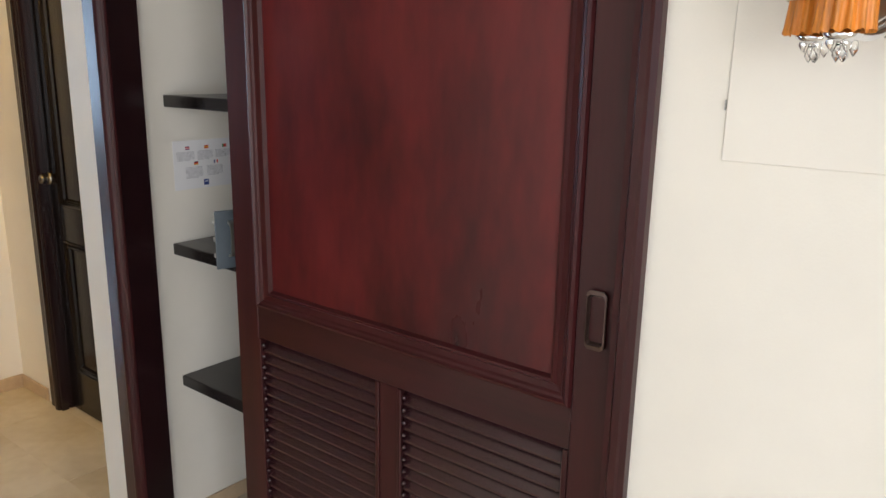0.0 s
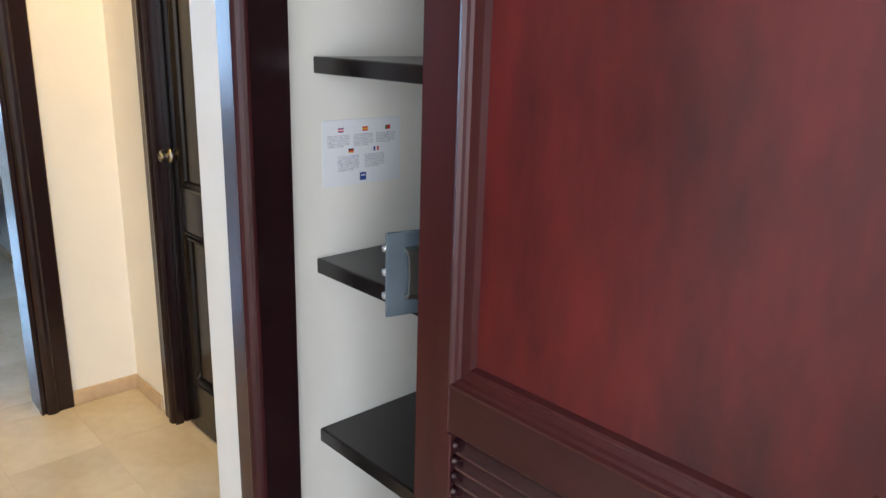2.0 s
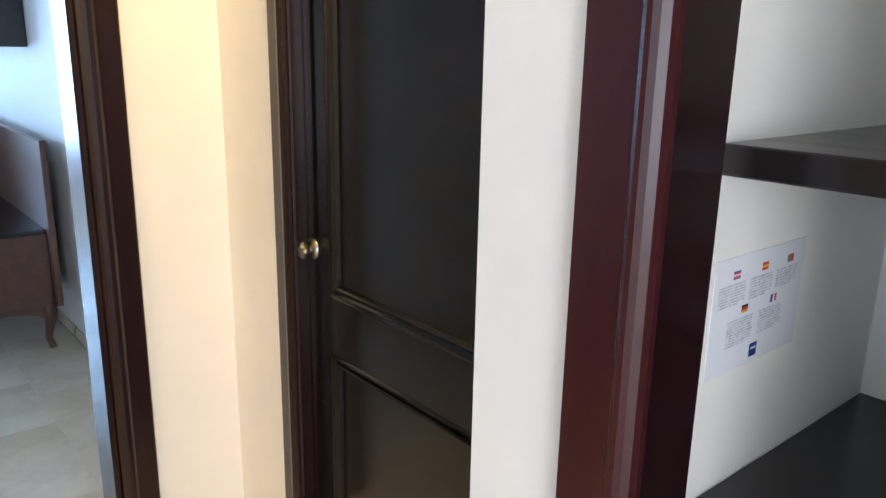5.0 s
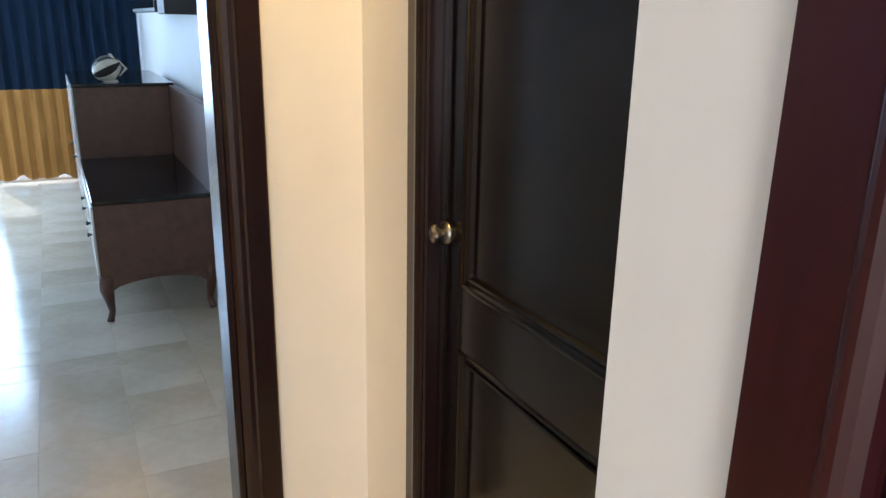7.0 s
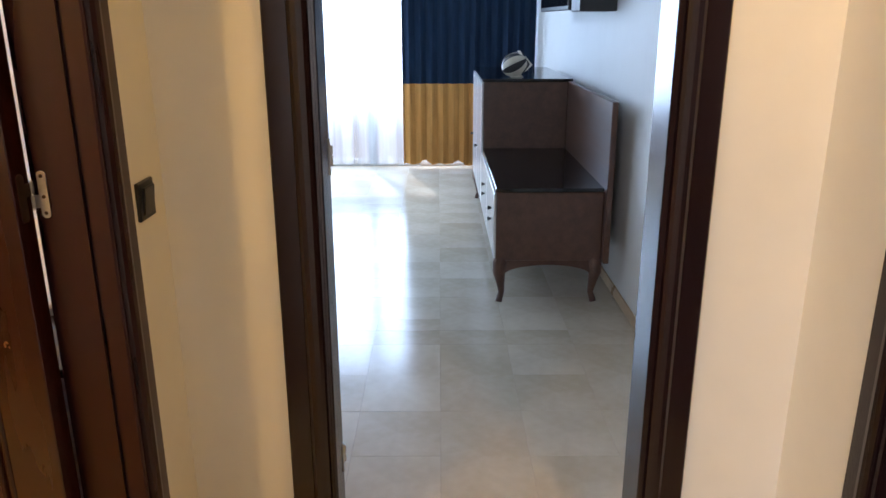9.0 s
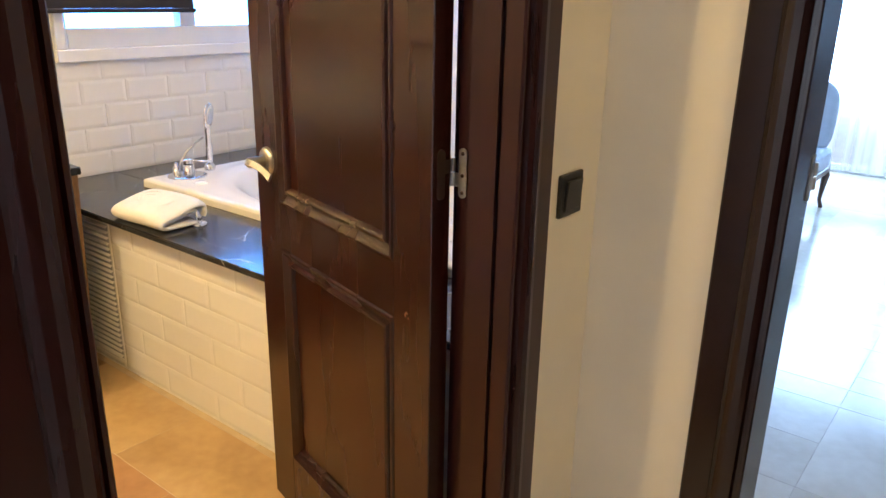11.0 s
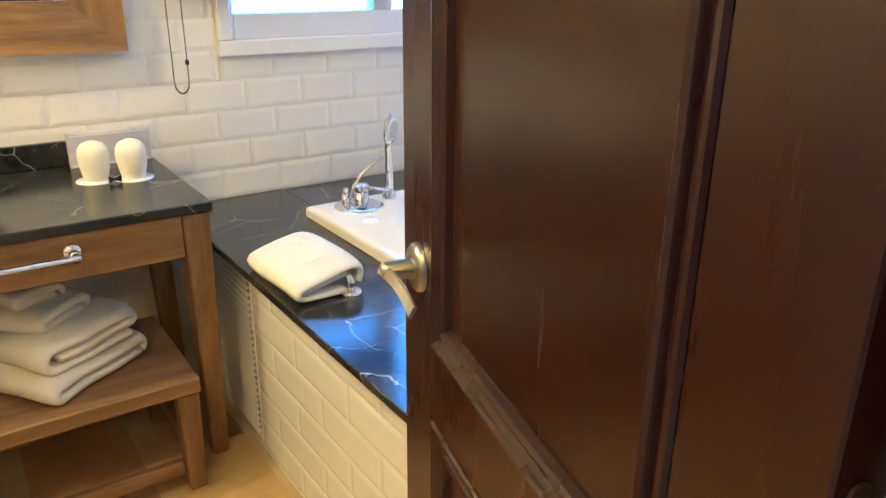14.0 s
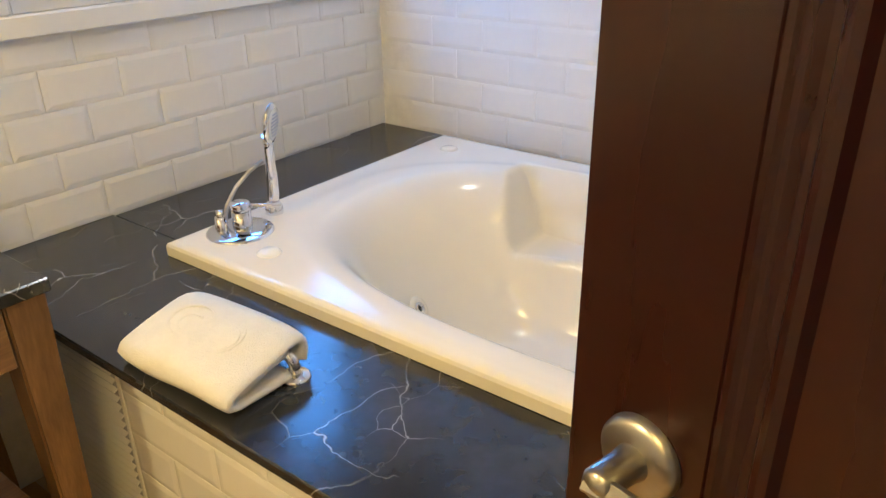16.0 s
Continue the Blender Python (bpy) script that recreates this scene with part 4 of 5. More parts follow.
for a, b in ((YM + 0.030, 6.838), (6.843, Y1 - 0.004)):
    d = part("cabinet_door", boxes((X0 - 0.012, X0 - 0.0005, a, b, 0.245, 1.048), bevel=0.003), M_LACQ, cab, "glossy white lacquered cabinet door")
    part("door_knob", lathe([(0.0, 0.022), (0.010, 0.020), (0.012, 0.014), (0.006, 0.008), (0.006, 0.0)], 16), M_BLACK, d, "", pose(X0 - 0.012, b - 0.05, 0.55, 0, -90, 0))
for x, sx in ((X0 + 0.035, -1), (X1 - 0.065, 1)):
    for y, sy in ((Y0 + 0.035, -1), (Y1 - 0.05, 1)):
        part("leg", tube([(x, y, 0.245), (x + sx * 0.010, y + sy * 0.010, 0.215), (x + sx * 0.014, y + sy * 0.014, 0.17), (x + sx * 0.004, y + sy * 0.004, 0.10), (x - sx * 0.002, y - sy * 0.002, 0.05), (x + sx * 0.008, y + sy * 0.008, 0.018), (x + sx * 0.012, y + sy * 0.012, 0.0)],
                         [0.036, 0.038, 0.034, 0.022, 0.016, 0.017, 0.019], 14), M_CABIN, cab, "curved cabriole leg")
apron = [(X0 + 0.03, 0.236)] + [(X0 + 0.05 + (X1 - X0 - 0.13) * i / 14, 0.165 + 0.045 * math.sin(math.pi * i / 14) ** 0.6) for i in range(15)] + [(X1 - 0.05, 0.236)]
part("apron", prism([(x, z) for x, z in apron], 0, 0.02, Matrix.Translation((0, Y0 + 0.026, 0)) @ pose(0, 0, 0, 90, 0, 0)), M_CABIN, cab)
part("apron", boxes((X0 + 0.006, X0 + 0.024, Y0 + 0.06, Y1 - 0.08, 0.19, 0.236)), M_CABIN, cab)

# ornament: a knotted ball of banded ivory strips
orn = thing("ornament", "black and ivory striped knot ornament on the sideboard", "ornament", pose(0.612, 6.36, 1.0755))
for i in range(10):
    bm = bmesh.new()
    a0, a1 = 2 * math.pi * i / 10, 2 * math.pi * (i + 0.94) / 10
    rows = []
    for j in range(13):
        ph = math.pi * j / 12
        rows.append([bm.verts.new(((0.072 if i % 2 else 0.078) * math.sin(ph) * math.cos(a0 + (a1 - a0) * k / 5), (0.072 if i % 2 else 0.078) * math.sin(ph) * math.sin(a0 + (a1 - a0) * k / 5), 0.088 * math.cos(ph))) for k in range(6)])
    for p, q in zip(rows, rows[1:]):
        for k in range(5):
            bm.faces.new((p[k], p[k + 1], q[k + 1], q[k])).smooth = True
    part("stripe", moved(bm, pose(-0.018, 0, 0.080, 20, 62, 15)), M_PBLK if i % 2 else M_IVORY, orn)
for i, (x, z0, z1) in enumerate(((0.030, 0.008, 0.170), (0.048, 0.020, 0.155), (0.066, 0.035, 0.135))):
    zm = (z0 + z1) / 2 - 0.005
    pts = [(x - 0.030, z0), (x - 0.012, z0), (x + 0.036, zm), (x - 0.012, z1), (x - 0.030, z1), (x + 0.020, zm)]
    part("folded_band", prism(pts, -0.030 + 0.006 * i, 0.030 - 0.006 * i, pose(0, 0, 0, 90, 0, 0)), M_IVORY if i != 1 else M_PBLK, orn)
part("foot", lathe([(0.0, 0.0), (0.045, 0.0005), (0.034, 0.012), (0.0, 0.016)], 24), M_IVORY, orn)

tv = thing("television", "black wall-mounted television seen edge-on above the sideboard", "television")
part("screen_case", boxes((0.835, 0.875, 5.75, 6.95, 1.495, 2.18), bevel=0.006), M_BLACK, tv)
part("screen", boxes((0.832, 0.8345, 5.77, 6.93, 1.52, 2.16)), M_GLASSTOP, tv, "dark glossy screen")
part("wall_box", boxes((0.845, 1.046, 5.43, 5.70, 1.485, 1.86), bevel=0.006), M_BLACK, tv)
part("bracket_arm", boxes((0.876, 1.046, 6.2, 6.5, 1.70, 1.95), bevel=0.004), M_BLACK, tv)

chair = thing("armchair", "pale blue upholstered chair with dark curved legs by the window", "chair", pose(-1.28, 7.15, 0))
part("seat", moved(softbox(0.66, 0.74, 0.15, 0.28), Matrix.Translation((0, 0.02, 0.30))), M_FABRIC, chair)
part("backrest", moved(softbox(0.60, 0.13, 0.56, 0.55), pose(0, 0.32, 0.36, -10, 0, 0)), M_FABRIC, chair)
part("seat_rail", boxes((-0.32, 0.32, -0.33, 0.37, 0.255, 0.31), bevel=0.01), M_CABIN, chair)
for sx in (-1, 1):
    for sy in (-1, 1):
        x, y = sx * 0.29, sy * 0.31 + 0.02
        part("leg", tube([(x, y, 0.29), (x + sx * 0.012, y + sy * 0.012, 0.24), (x + sx * 0.006, y, 0.14), (x, y, 0.06), (x + sx * 0.015, y + sy * 0.012, 0.0)], [0.028, 0.028, 0.018, 0.014, 0.016], 12), M_CABIN, chair)

# ---- bathroom: tub and deck ----
ZD = 0.656
deck = thing("tub_surround", "black veined marble deck on white tiled front round the bathtub", "bathtub surround")
part("deck_front", boxes((-3.052, -0.68, 2.845, 3.25, ZD - 0.022, ZD), bevel=0.003), M_MARBLE, deck, "black marble slab with white veins")
part("deck_back", boxes((-3.052, -0.68, 4.17, 4.3465, ZD - 0.022, ZD)), M_MARBLE, deck)
part("deck_side", boxes((-3.0395, -2.62, 3.2505, 4.1695, ZD - 0.022, ZD)), M_MARBLE, deck)
part("deck_side", boxes((-0.96, -0.68, 3.2505, 4.1695, ZD - 0.022, ZD)), M_MARBLE, deck)
deck_front = part("front_wall", boxes((-3.04, -0.68, 2.902, 2.99, 0.0, ZD - 0.0225)), M_GROUT, deck)

tub = thing("bathtub", "white acrylic drop-in whirlpool bathtub with moulded rim", "bathtub")
TX0, TX1, TY0, TY1, ZR = -2.70, -0.95, 3.185, 4.255, 0.694


def tub_height(x, y):
    u, v = (x + 1.80) / 0.76, (y - 3.700) / 0.440
    r = (abs(u) ** 2.6 + abs(v) ** 2.4) ** (1 / 2.5)
    t = min(1.0, max(0.0, (1.0 - r) / 0.52))
    d = t * t * (3 - 2 * t)
    z = ZR - 0.40 * d
    # arm ledge on the far side
    ax, ay = (x + 1.66) / 0.66, (y - 4.00) / 0.150
    s = min(1.0, max(0.0, (1.0 - max(abs(ax), abs(ay))) / 0.16))
    z2 = ZR - 0.20 * s * s * (3 - 2 * s)
    z = min(z, z2)
    # raised lip round the outer edge
    e = min(x - TX0, TX1 - x, y - TY0, TY1 - y)
    z -= 0.006 * max(0.0, 1 - e / 0.012) ** 2
    return z + 0.004 * math.exp(-((r - 1.06) / 0.05) ** 2)


bm = bmesh.new()
NX, NY = 150, 100
grid = [[bm.verts.new((TX0 + (TX1 - TX0) * i / NX, TY0 + (TY1 - TY0) * j / NY, tub_height(TX0 + (TX1 - TX0) * i / NX, TY0 + (TY1 - TY0) * j / NY))) for j in range(NY + 1)] for i in range(NX + 1)]
for i in range(NX):
    for j in range(NY):
        bm.faces.new((grid[i][j], grid[i + 1][j], grid[i + 1][j + 1], grid[i][j + 1])).smooth = True
edge = [grid[i][0] for i in range(NX + 1)] + [grid[NX][j] for j in range(1, NY + 1)] + [grid[i][NY] for i in range(NX - 1, -1, -1)] + [grid[0][j] for j in range(NY - 1, 0, -1)]
prev = edge
for dz, grow in ((-0.006, 0.003), (-0.030, 0.003)):
    nxt = []
    for v in edge:
        gx = grow if v.co.x > TX1 - 1e-4 else (-grow if v.co.x < TX0 + 1e-4 else 0)
        gy = grow if v.co.y > TY1 - 1e-4 else (-grow if v.co.y < TY0 + 1e-4 else 0)
        nxt.append(bm.verts.new((v.co.x + gx, v.co.y + gy, ZR + dz - 0.0065)))
    for k in range(len(edge)):
        bm.faces.new((prev[k], prev[(k + 1) % len(edge)], nxt[(k + 1) % len(edge)], nxt[k])).smooth = False
    prev = nxt
bmesh.ops.recalc_face_normals(bm, faces=bm.faces)
part("shell", bm, M_TUB, tub)
for x, y in ((-2.321, 3.644), (-1.90, 3.47), (-1.45, 3.45)):
    slope = Vector((tub_height(x - 0.01, y) - tub_height(x + 0.01, y), tub_height(x, y - 0.01) - tub_height(x, y + 0.01), 0.02)).normalized()
    m = Matrix.Translation((x, y, tub_height(x, y) - 0.002)) @ slope.to_track_quat("Z", "Y").to_matrix().to_4x4()
    j = part("jet", lathe([(0.014, 0.002), (0.017, 0.008), (0.030, 0.008), (0.036, 0.0)], 28), M_TUB, tub, "", m)
    part("trim_ring", lathe([(0.0085, 0.004), (0.0105, 0.0105), (0.0165, 0.0095), (0.018, 0.007)], 24), M_CHROME, j, "chrome ring")
    part("nozzle", lathe([(0.0, 0.003), (0.009, 0.0045)], 16), M_BLACK, j, "dark nozzle opening")
part("button", lathe([(0.0, 0.010), (0.020, 0.009), (0.027, 0.004), (0.029, 0.0)], 28), M_CER, tub, "", pose(-2.452, 3.283, ZR - 0.001))
part("button", lathe([(0.0, 0.010), (0.020, 0.009), (0.027, 0.004), (0.029, 0.0)], 28), M_TUB, tub, "", pose(-2.58, 4.13, ZR - 0.001))

tap = thing("bath_tap", "chrome bath mixer with hand shower on a round plate", "tap", pose(-2.605, 3.325, ZR - 0.001))
part("base_plate", lathe([(0.0, 0.007), (0.075, 0.007), (0.080, 0.004), (0.081, 0.0)], 48), M_CHROME, tap)
part("mixer_body", lathe([(0.024, 0.006), (0.023, 0.050), (0.0, 0.051)], 32), M_CHROME, tap, "", pose(-0.005, 0.012, 0))
part("mixer_knob", lathe([(0.0245, 0.0), (0.0245, 0.016), (0.022, 0.019), (0.0, 0.020)], 32), M_CHROME, tap, "", pose(-0.005, 0.012, 0.0515))
part("mixer_lever", tube([(0.01, 0.02, 0.062), (0.05, 0.06, 0.060), (0.065, 0.078, 0.060)], [0.006, 0.005, 0.005], 12), M_CHROME, tap)
part("diverter", lathe([(0.014, 0.006), (0.013, 0.040), (0.0, 0.041)], 24), M_CHROME, tap, "", pose(-0.032, -0.030, 0))
part("diverter_knob", lathe([(0.008, 0.041), (0.008, 0.056), (0.0, 0.057)], 20), M_CHROME, tap, "", pose(-0.032, -0.030, 0))
part("shower_holder", lathe([(0.0, 0.030), (0.018, 0.028), (0.023, 0.016), (0.023, 0.0)], 28), M_CHROME, tap, "", pose(-0.02, 0.125, 0.002))
part("hand_shower", tube([(-0.02, 0.125, 0.02), (-0.010, 0.120, 0.06), (-0.004, 0.117, 0.11), (0.002, 0.112, 0.155), (0.007, 0.108, 0.185), (0.012, 0.104, 0.215)], [0.012, 0.0145, 0.014, 0.012, 0.012, 0.014], 20), M_CHROME, tap, "chrome shower handle")
spray = Vector((0.88, 0.42, -0.14)).normalized()
side = Vector((0.10, 0.0, 1.0)).cross(spray).normalized()
rise = spray.cross(side)
turned = Matrix.Translation((0.021, 0.109, 0.245)) @ Matrix(((side.x, rise.x, -spray.x), (side.y, rise.y, -spray.y), (side.z, rise.z, -spray.z))).to_4x4()
head = part("shower_head", lathe([(0.0, 0.015), (0.018, 0.013), (0.033, 0.004), (0.036, -0.003), (0.032, -0.008), (0.0, -0.009)], 36, Matrix.Diagonal((1, 1.45, 1, 1))), M_CHROME, tap, "", turned)
face = part("spray_face", lathe([(0.0, 0.0), (0.026, 0.0), (0.028, 0.002)], 32, Matrix.Diagonal((1, 1.45, 1, 1))), M_CER, head, "white spray face", pose(0, 0, -0.0112))
for k in range(7):
    w = 0.019 * math.sqrt(1 - ((k - 3) / 3.8) ** 2)
    part("nozzle_row", boxes((-w, w, (k - 3) * 0.0085 - 0.0018, (k - 3) * 0.0085 + 0.0018, -0.0016, 0.0006), bevel=0.0004), M_KEY, face)
part("hose", tube([(-0.05, -0.005, 0.01), (-0.055, 0.01, 0.05), (-0.05, 0.04, 0.09), (-0.035, 0.075, 0.125), (-0.01, 0.10, 0.15)], 0.005, 10), M_STEEL, tap)

rail = thing("towel_rail", "low chrome grab rail on round feet on the marble deck", "towel rail", pose(-2.082, 3.022, ZD))
RX = -0.25
for x in (0.0, RX):
    part("foot", lathe([(0.0, 0.009), (0.024, 0.008), (0.027, 0.004), (0.027, 0.0)], 32), M_CHROME, rail, "", pose(x, -0.004, 0))
part("bar", tube([(0.0, -0.004, 0.004), (0.0, -0.004, 0.028), (-0.004, -0.006, 0.040), (-0.014, -0.008, 0.048), (-0.03, -0.010, 0.050), (RX + 0.03, -0.010, 0.050), (RX + 0.014, -0.008, 0.048), (RX + 0.004, -0.006, 0.040), (RX, -0.004, 0.028), (RX, -0.004, 0.004)], 0.0105, 16), M_CHROME, rail)

def cloth_strip(line, width, th, seed, droop=0.10, wave=(0.012, 0.010, 0.007), n=26):
    """A thick cloth swept along a line of (y, z); its width runs along x."""
    bm = bmesh.new()
    sheets = []
    for side in (-1, 1):
        rows = []
        for q, (y, z) in enumerate(line):
            a, b = line[max(q - 1, 0)], line[min(q + 1, len(line) - 1)]
            t = Vector((0, b[0] - a[0], b[1] - a[1])).normalized()
            nrm = Vector((0, -t.z, t.y))
            row = []
            for i in range(n + 1):
                u = -1 + 2 * i / n
                edge = (1 - abs(u) ** 10) ** 0.5 if abs(u) < 1 else 0.0
                p = Vector((u * width / 2, y, z)) + nrm * side * th * (0.25 + 0.75 * edge)
                w = noise.noise_vector(p * 7 + Vector((seed, seed * 2, 0)))
                p += Vector((w.x * wave[0], w.y * wave[1], w.z * wave[2] * min(1, p.z / 0.02)))
                p.z = max(p.z, 0.0005) - droop * max(0.0, p.z) * (abs(u) ** 4)
                row.append(bm.verts.new(p))
            rows.append(row)
        for r0, r1 in zip(rows, rows[1:]):
            for i in range(n):
                bm.faces.new((r0[i], r0[i + 1], r1[i + 1], r1[i])).smooth = True
        sheets.append(rows)
    lo, hi = sheets
    for q in range(len(line) - 1):
        for i in (0, n):
            bm.faces.new((lo[q][i], lo[q + 1][i], hi[q + 1][i], hi[q][i])).smooth = True
    for q in (0, len(line) - 1):
        for i in range(n):
            bm.faces.new((lo[q][i], lo[q][i + 1], hi[q][i + 1], hi[q][i])).smooth = True
    bmesh.ops.recalc_face_normals(bm, faces=bm.faces)
    return bm


bt = thing("bath_towel_pad", "folded white terry bath pad with embossed swirl over the rail", "towel", pose(-2.232, 2.960, ZD + 0.0005, 0, 0, 2))


DRAPE = [(0.040, 0.0125), (0.0, 0.0125), (-0.045, 0.0125), (-0.070, 0.0130), (-0.084, 0.018), (-0.089, 0.029), (-0.082, 0.040), (-0.066, 0.047), (-0.040, 0.0555), (-0.010, 0.065),
         (0.020, 0.0735), (0.042, 0.078), (0.060, 0.0775), (0.074, 0.072), (0.082, 0.062), (0.084, 0.050), (0.082, 0.038), (0.078, 0.026)]
fine = []
for p, q in zip(DRAPE, DRAPE[1:]):
    fine += [(p[0] + (q[0] - p[0]) * k / 3, p[1] + (q[1] - p[1]) * k / 3) for k in range(3)]
fine.append(DRAPE[-1])
part("folded_cloth", cloth_strip(fine, 0.305, 0.0125, 3.0, 0.12, (0.010, 0.006, 0.005), 40), M_TOWEL, bt)
part("inner_fold", cloth_strip([(-0.076, 0.030), (-0.050, 0.034), (-0.020, 0.041), (0.010, 0.049), (0.048, 0.055)], 0.300, 0.0135, 5.0, 0.10, (0.008, 0.004, 0.003), 40), M_TOWEL, bt)


def pad_top(x, y):
    for p, q in zip(DRAPE[6:], DRAPE[7:]):
        if p[0] <= y <= q[0]:
            z = p[1] + (q[1] - p[1]) * (y - p[0]) / (q[0] - p[0])
            return (z + 0.0124) * (1 - 0.12 * abs(x / 0.1525) ** 4)
    return 0.05


for r, a0, a1, cx, cy in ((0.042, -0.4, 4.6, -0.045, -0.005), (0.022, 1.0, 6.5, -0.04, -0.010), (0.050, -2.2, 0.6, 0.03, 0.0), (0.030, -2.4, 1.2, 0.045, -0.005)):
    pts = []
    for k in range(25):
        t = a0 + (a1 - a0) * k / 24
        x, y = cx + r * 1.3 * math.cos(t) * (1 - 0.2 * k / 24), cy + r * math.sin(t) * (1 - 0.2 * k / 24)
        pts.append((x, y, pad_top(x, y)))
    part("embossed_swirl", tube(pts, 0.0028, 8), M_TOWEL, bt)

# ---- bathroom: window ----
win_3 = thing("window_bathroom", "white-framed bathroom window above the tub, daylight outside", "window")
win_3["kind"] = "structure"
part("casing", boxes((-3.052, -3.022, 3.055, 4.255, 1.138, 1.190), (-3.052, -3.022, 3.055, 3.100, 1.190, 2.05), (-3.052, -3.022, 4.21, 4.255, 1.190, 2.05), bevel=0.004), M_WHITE, win_3)
part("window_frame", boxes((-3.10, -3.045, 3.1005, 3.115, 1.1905, 2.05), (-3.10, -3.045, 3.1155, 4.195, 1.1905, 1.272), (-3.10, -3.045, 4.195, 4.2095, 1.1905, 2.05), bevel=0.002), M_WHITE, win_3)
part("mullion", boxes((-3.10, -3.040, 3.642, 3.722, 1.2725, 2.05), bevel=0.003), M_WHITE, win_3)
for a, b in ((3.1155, 3.6415), (3.7225, 4.1945)):
    p = part("pane", boxes((-3.082, -3.078, a, b, 1.2725, 2.05)), M_GLASS, win_3)
    p.visible_shadow = False
part("outer_sill", boxes((-3.34, -3.1005, 3.05, 4.26, 1.155, 1.1895), bevel=0.003), M_RENDER, win_3)
blind = thing("roller_blind", "dark brown roller blind pulled part-way down the window", "blind")
part("cloth", boxes((-2.988, -2.985, 2.93, 3.68, 1.352, 2.22)), M_BLIND, blind)
part("bottom_bar", boxes((-2.998, -2.975, 2.92, 3.69, 1.334, 1.3515), bevel=0.004), M_BLIND, blind)
part("roller", moved(lathe([(0.0, 0), (0.03, 0), (0.03, 0.79), (0.0, 0.79)], 20), pose(-2.995, 2.91, 2.24, -90, 0, 0)), M_BLIND, blind)
pts = [(-2.975, 2.885, 2.22 - 0.025 * k) for k in range(46)] + [(-2.975, 2.908 - 0.023 * math.cos(math.pi * k / 10), 1.075 - 0.035 * math.sin(math.pi * k / 10)) for k in range(1, 10)] + [(-2.975, 2.931, 1.095 + 0.025 * k) for k in range(46)]
ch = part("bead_chain", tube(pts, 0.0012, 6), M_BLIND, blind, "thin dark bead chain")
bm = bmesh.new()
for a, b in zip(pts, pts[1:]):
    for k in range(3):
        c = Vector(a).lerp(Vector(b), k / 3)
        if 1.0 < c.z < 1.45:
            bmesh.ops.create_icosphere(bm, subdivisions=1, radius=0.0028, matrix=Matrix.Translation(c))
part("beads", bm, M_BLIND, ch)
part("chain_joiner", boxes((-2.979, -2.971, 2.925, 2.937, 1.128, 1.142), bevel=0.002), M_BLIND, ch)

# ---- bathroom: vanity ----
van = thing("vanity_table", "oak vanity table with black marble top and drawer", "vanity")
VX, VY0, VY1 = -2.425, 1.40, 2.798
part("marble_top", boxes((-3.04, VX, VY0, VY1, 0.818, 0.845), bevel=0.003), M_MARBLE, van, "black marble top with white veins")
part("backsplash", boxes((-3.0395, -3.018, VY0, 2.562, 0.8452, 0.920), bevel=0.002), M_MARBLE, van, "low black marble backsplash")
part("apron_front", boxes((VX - 0.030, VX - 0.012, VY0 + 0.08, VY1 - 0.082, 0.700, 0.817), bevel=0.002), M_OAK, van)
part("apron_side", boxes((-2.97, VX - 0.081, VY1 - 0.040, VY1 - 0.020, 0.700, 0.817), bevel=0.002), M_OAK, van)
part("apron_back", boxes((-3.0, -2.98, VY0 + 0.08, VY1 - 0.082, 0.700, 0.817)), M_OAK, van)


def taper_leg(x0, y0, w0, x1, y1, w1, z0, z1):
    bm = bmesh.new()
    lo = [bm.verts.new((x1 + sx * w1, y1 + sy * w1, z0)) for sx, sy in ((-1, -1), (1, -1), (1, 1), (-1, 1))]
    hi = [bm.verts.new((x0 + sx * w0, y0 + sy * w0, z1)) for sx, sy in ((-1, -1), (1, -1), (1, 1), (-1, 1))]
    for i in range(4):
        bm.faces.new((lo[i], lo[(i + 1) % 4], hi[(i + 1) % 4], hi[i]))
    bm.faces.new(lo[::-1])
    bm.faces.new(hi)
    bmesh.ops.bevel(bm, geom=bm.edges[:], offset=0.004, segments=2, affect="EDGES")
    return bm


for x, xb in ((VX - 0.050, VX - 0.135), (-2.97, -2.95)):
    for y, yb in ((VY1 - 0.042, VY1 - 0.018), (VY0 + 0.042, VY0 + 0.03)):
        part("leg", taper_leg(x, y, 0.036, xb, yb, 0.024, 0.0, 0.817), M_OAKZ, van, "tapered oak leg")
part("towel_bar", tube([(VX + 0.042, 2.463, 0.771), (VX + 0.042, 2.0, 0.771), (VX + 0.042, 1.637, 0.771)], 0.0080, 16), M_CHROME, van, "chrome towel bar")
for y in (2.452, 1.648):
    part("bar_post", tube([(VX - 0.012, y, 0.772), (VX + 0.044, y, 0.772)], 0.0125, 20), M_CHROME, van)
part("bar_rose", lathe([(0.0, 0.012), (0.019, 0.010), (0.022, 0.0)], 28), M_CHROME, van, "", pose(VX - 0.012, 2.452, 0.772, 0, 90, 0))

bench = thing("bench", "low oak bench standing under the vanity, holding towels", "bench")
BX0, BX1, BY0, BY1, ZB = -2.87, -2.395, 1.55, 2.705, 0.362
part("seat_board", boxes((BX0, BX1, BY0, BY1, ZB - 0.045, ZB), bevel=0.004), M_OAK, bench)
for x in (BX0 + 0.035, BX1 - 0.035):
    for y, s in ((BY1 - 0.035, 1), (BY0 + 0.035, -1)):
        part("leg", taper_leg(x, y, 0.030, x, y, 0.024, 0.0, ZB - 0.0455), M_OAKZ, bench)
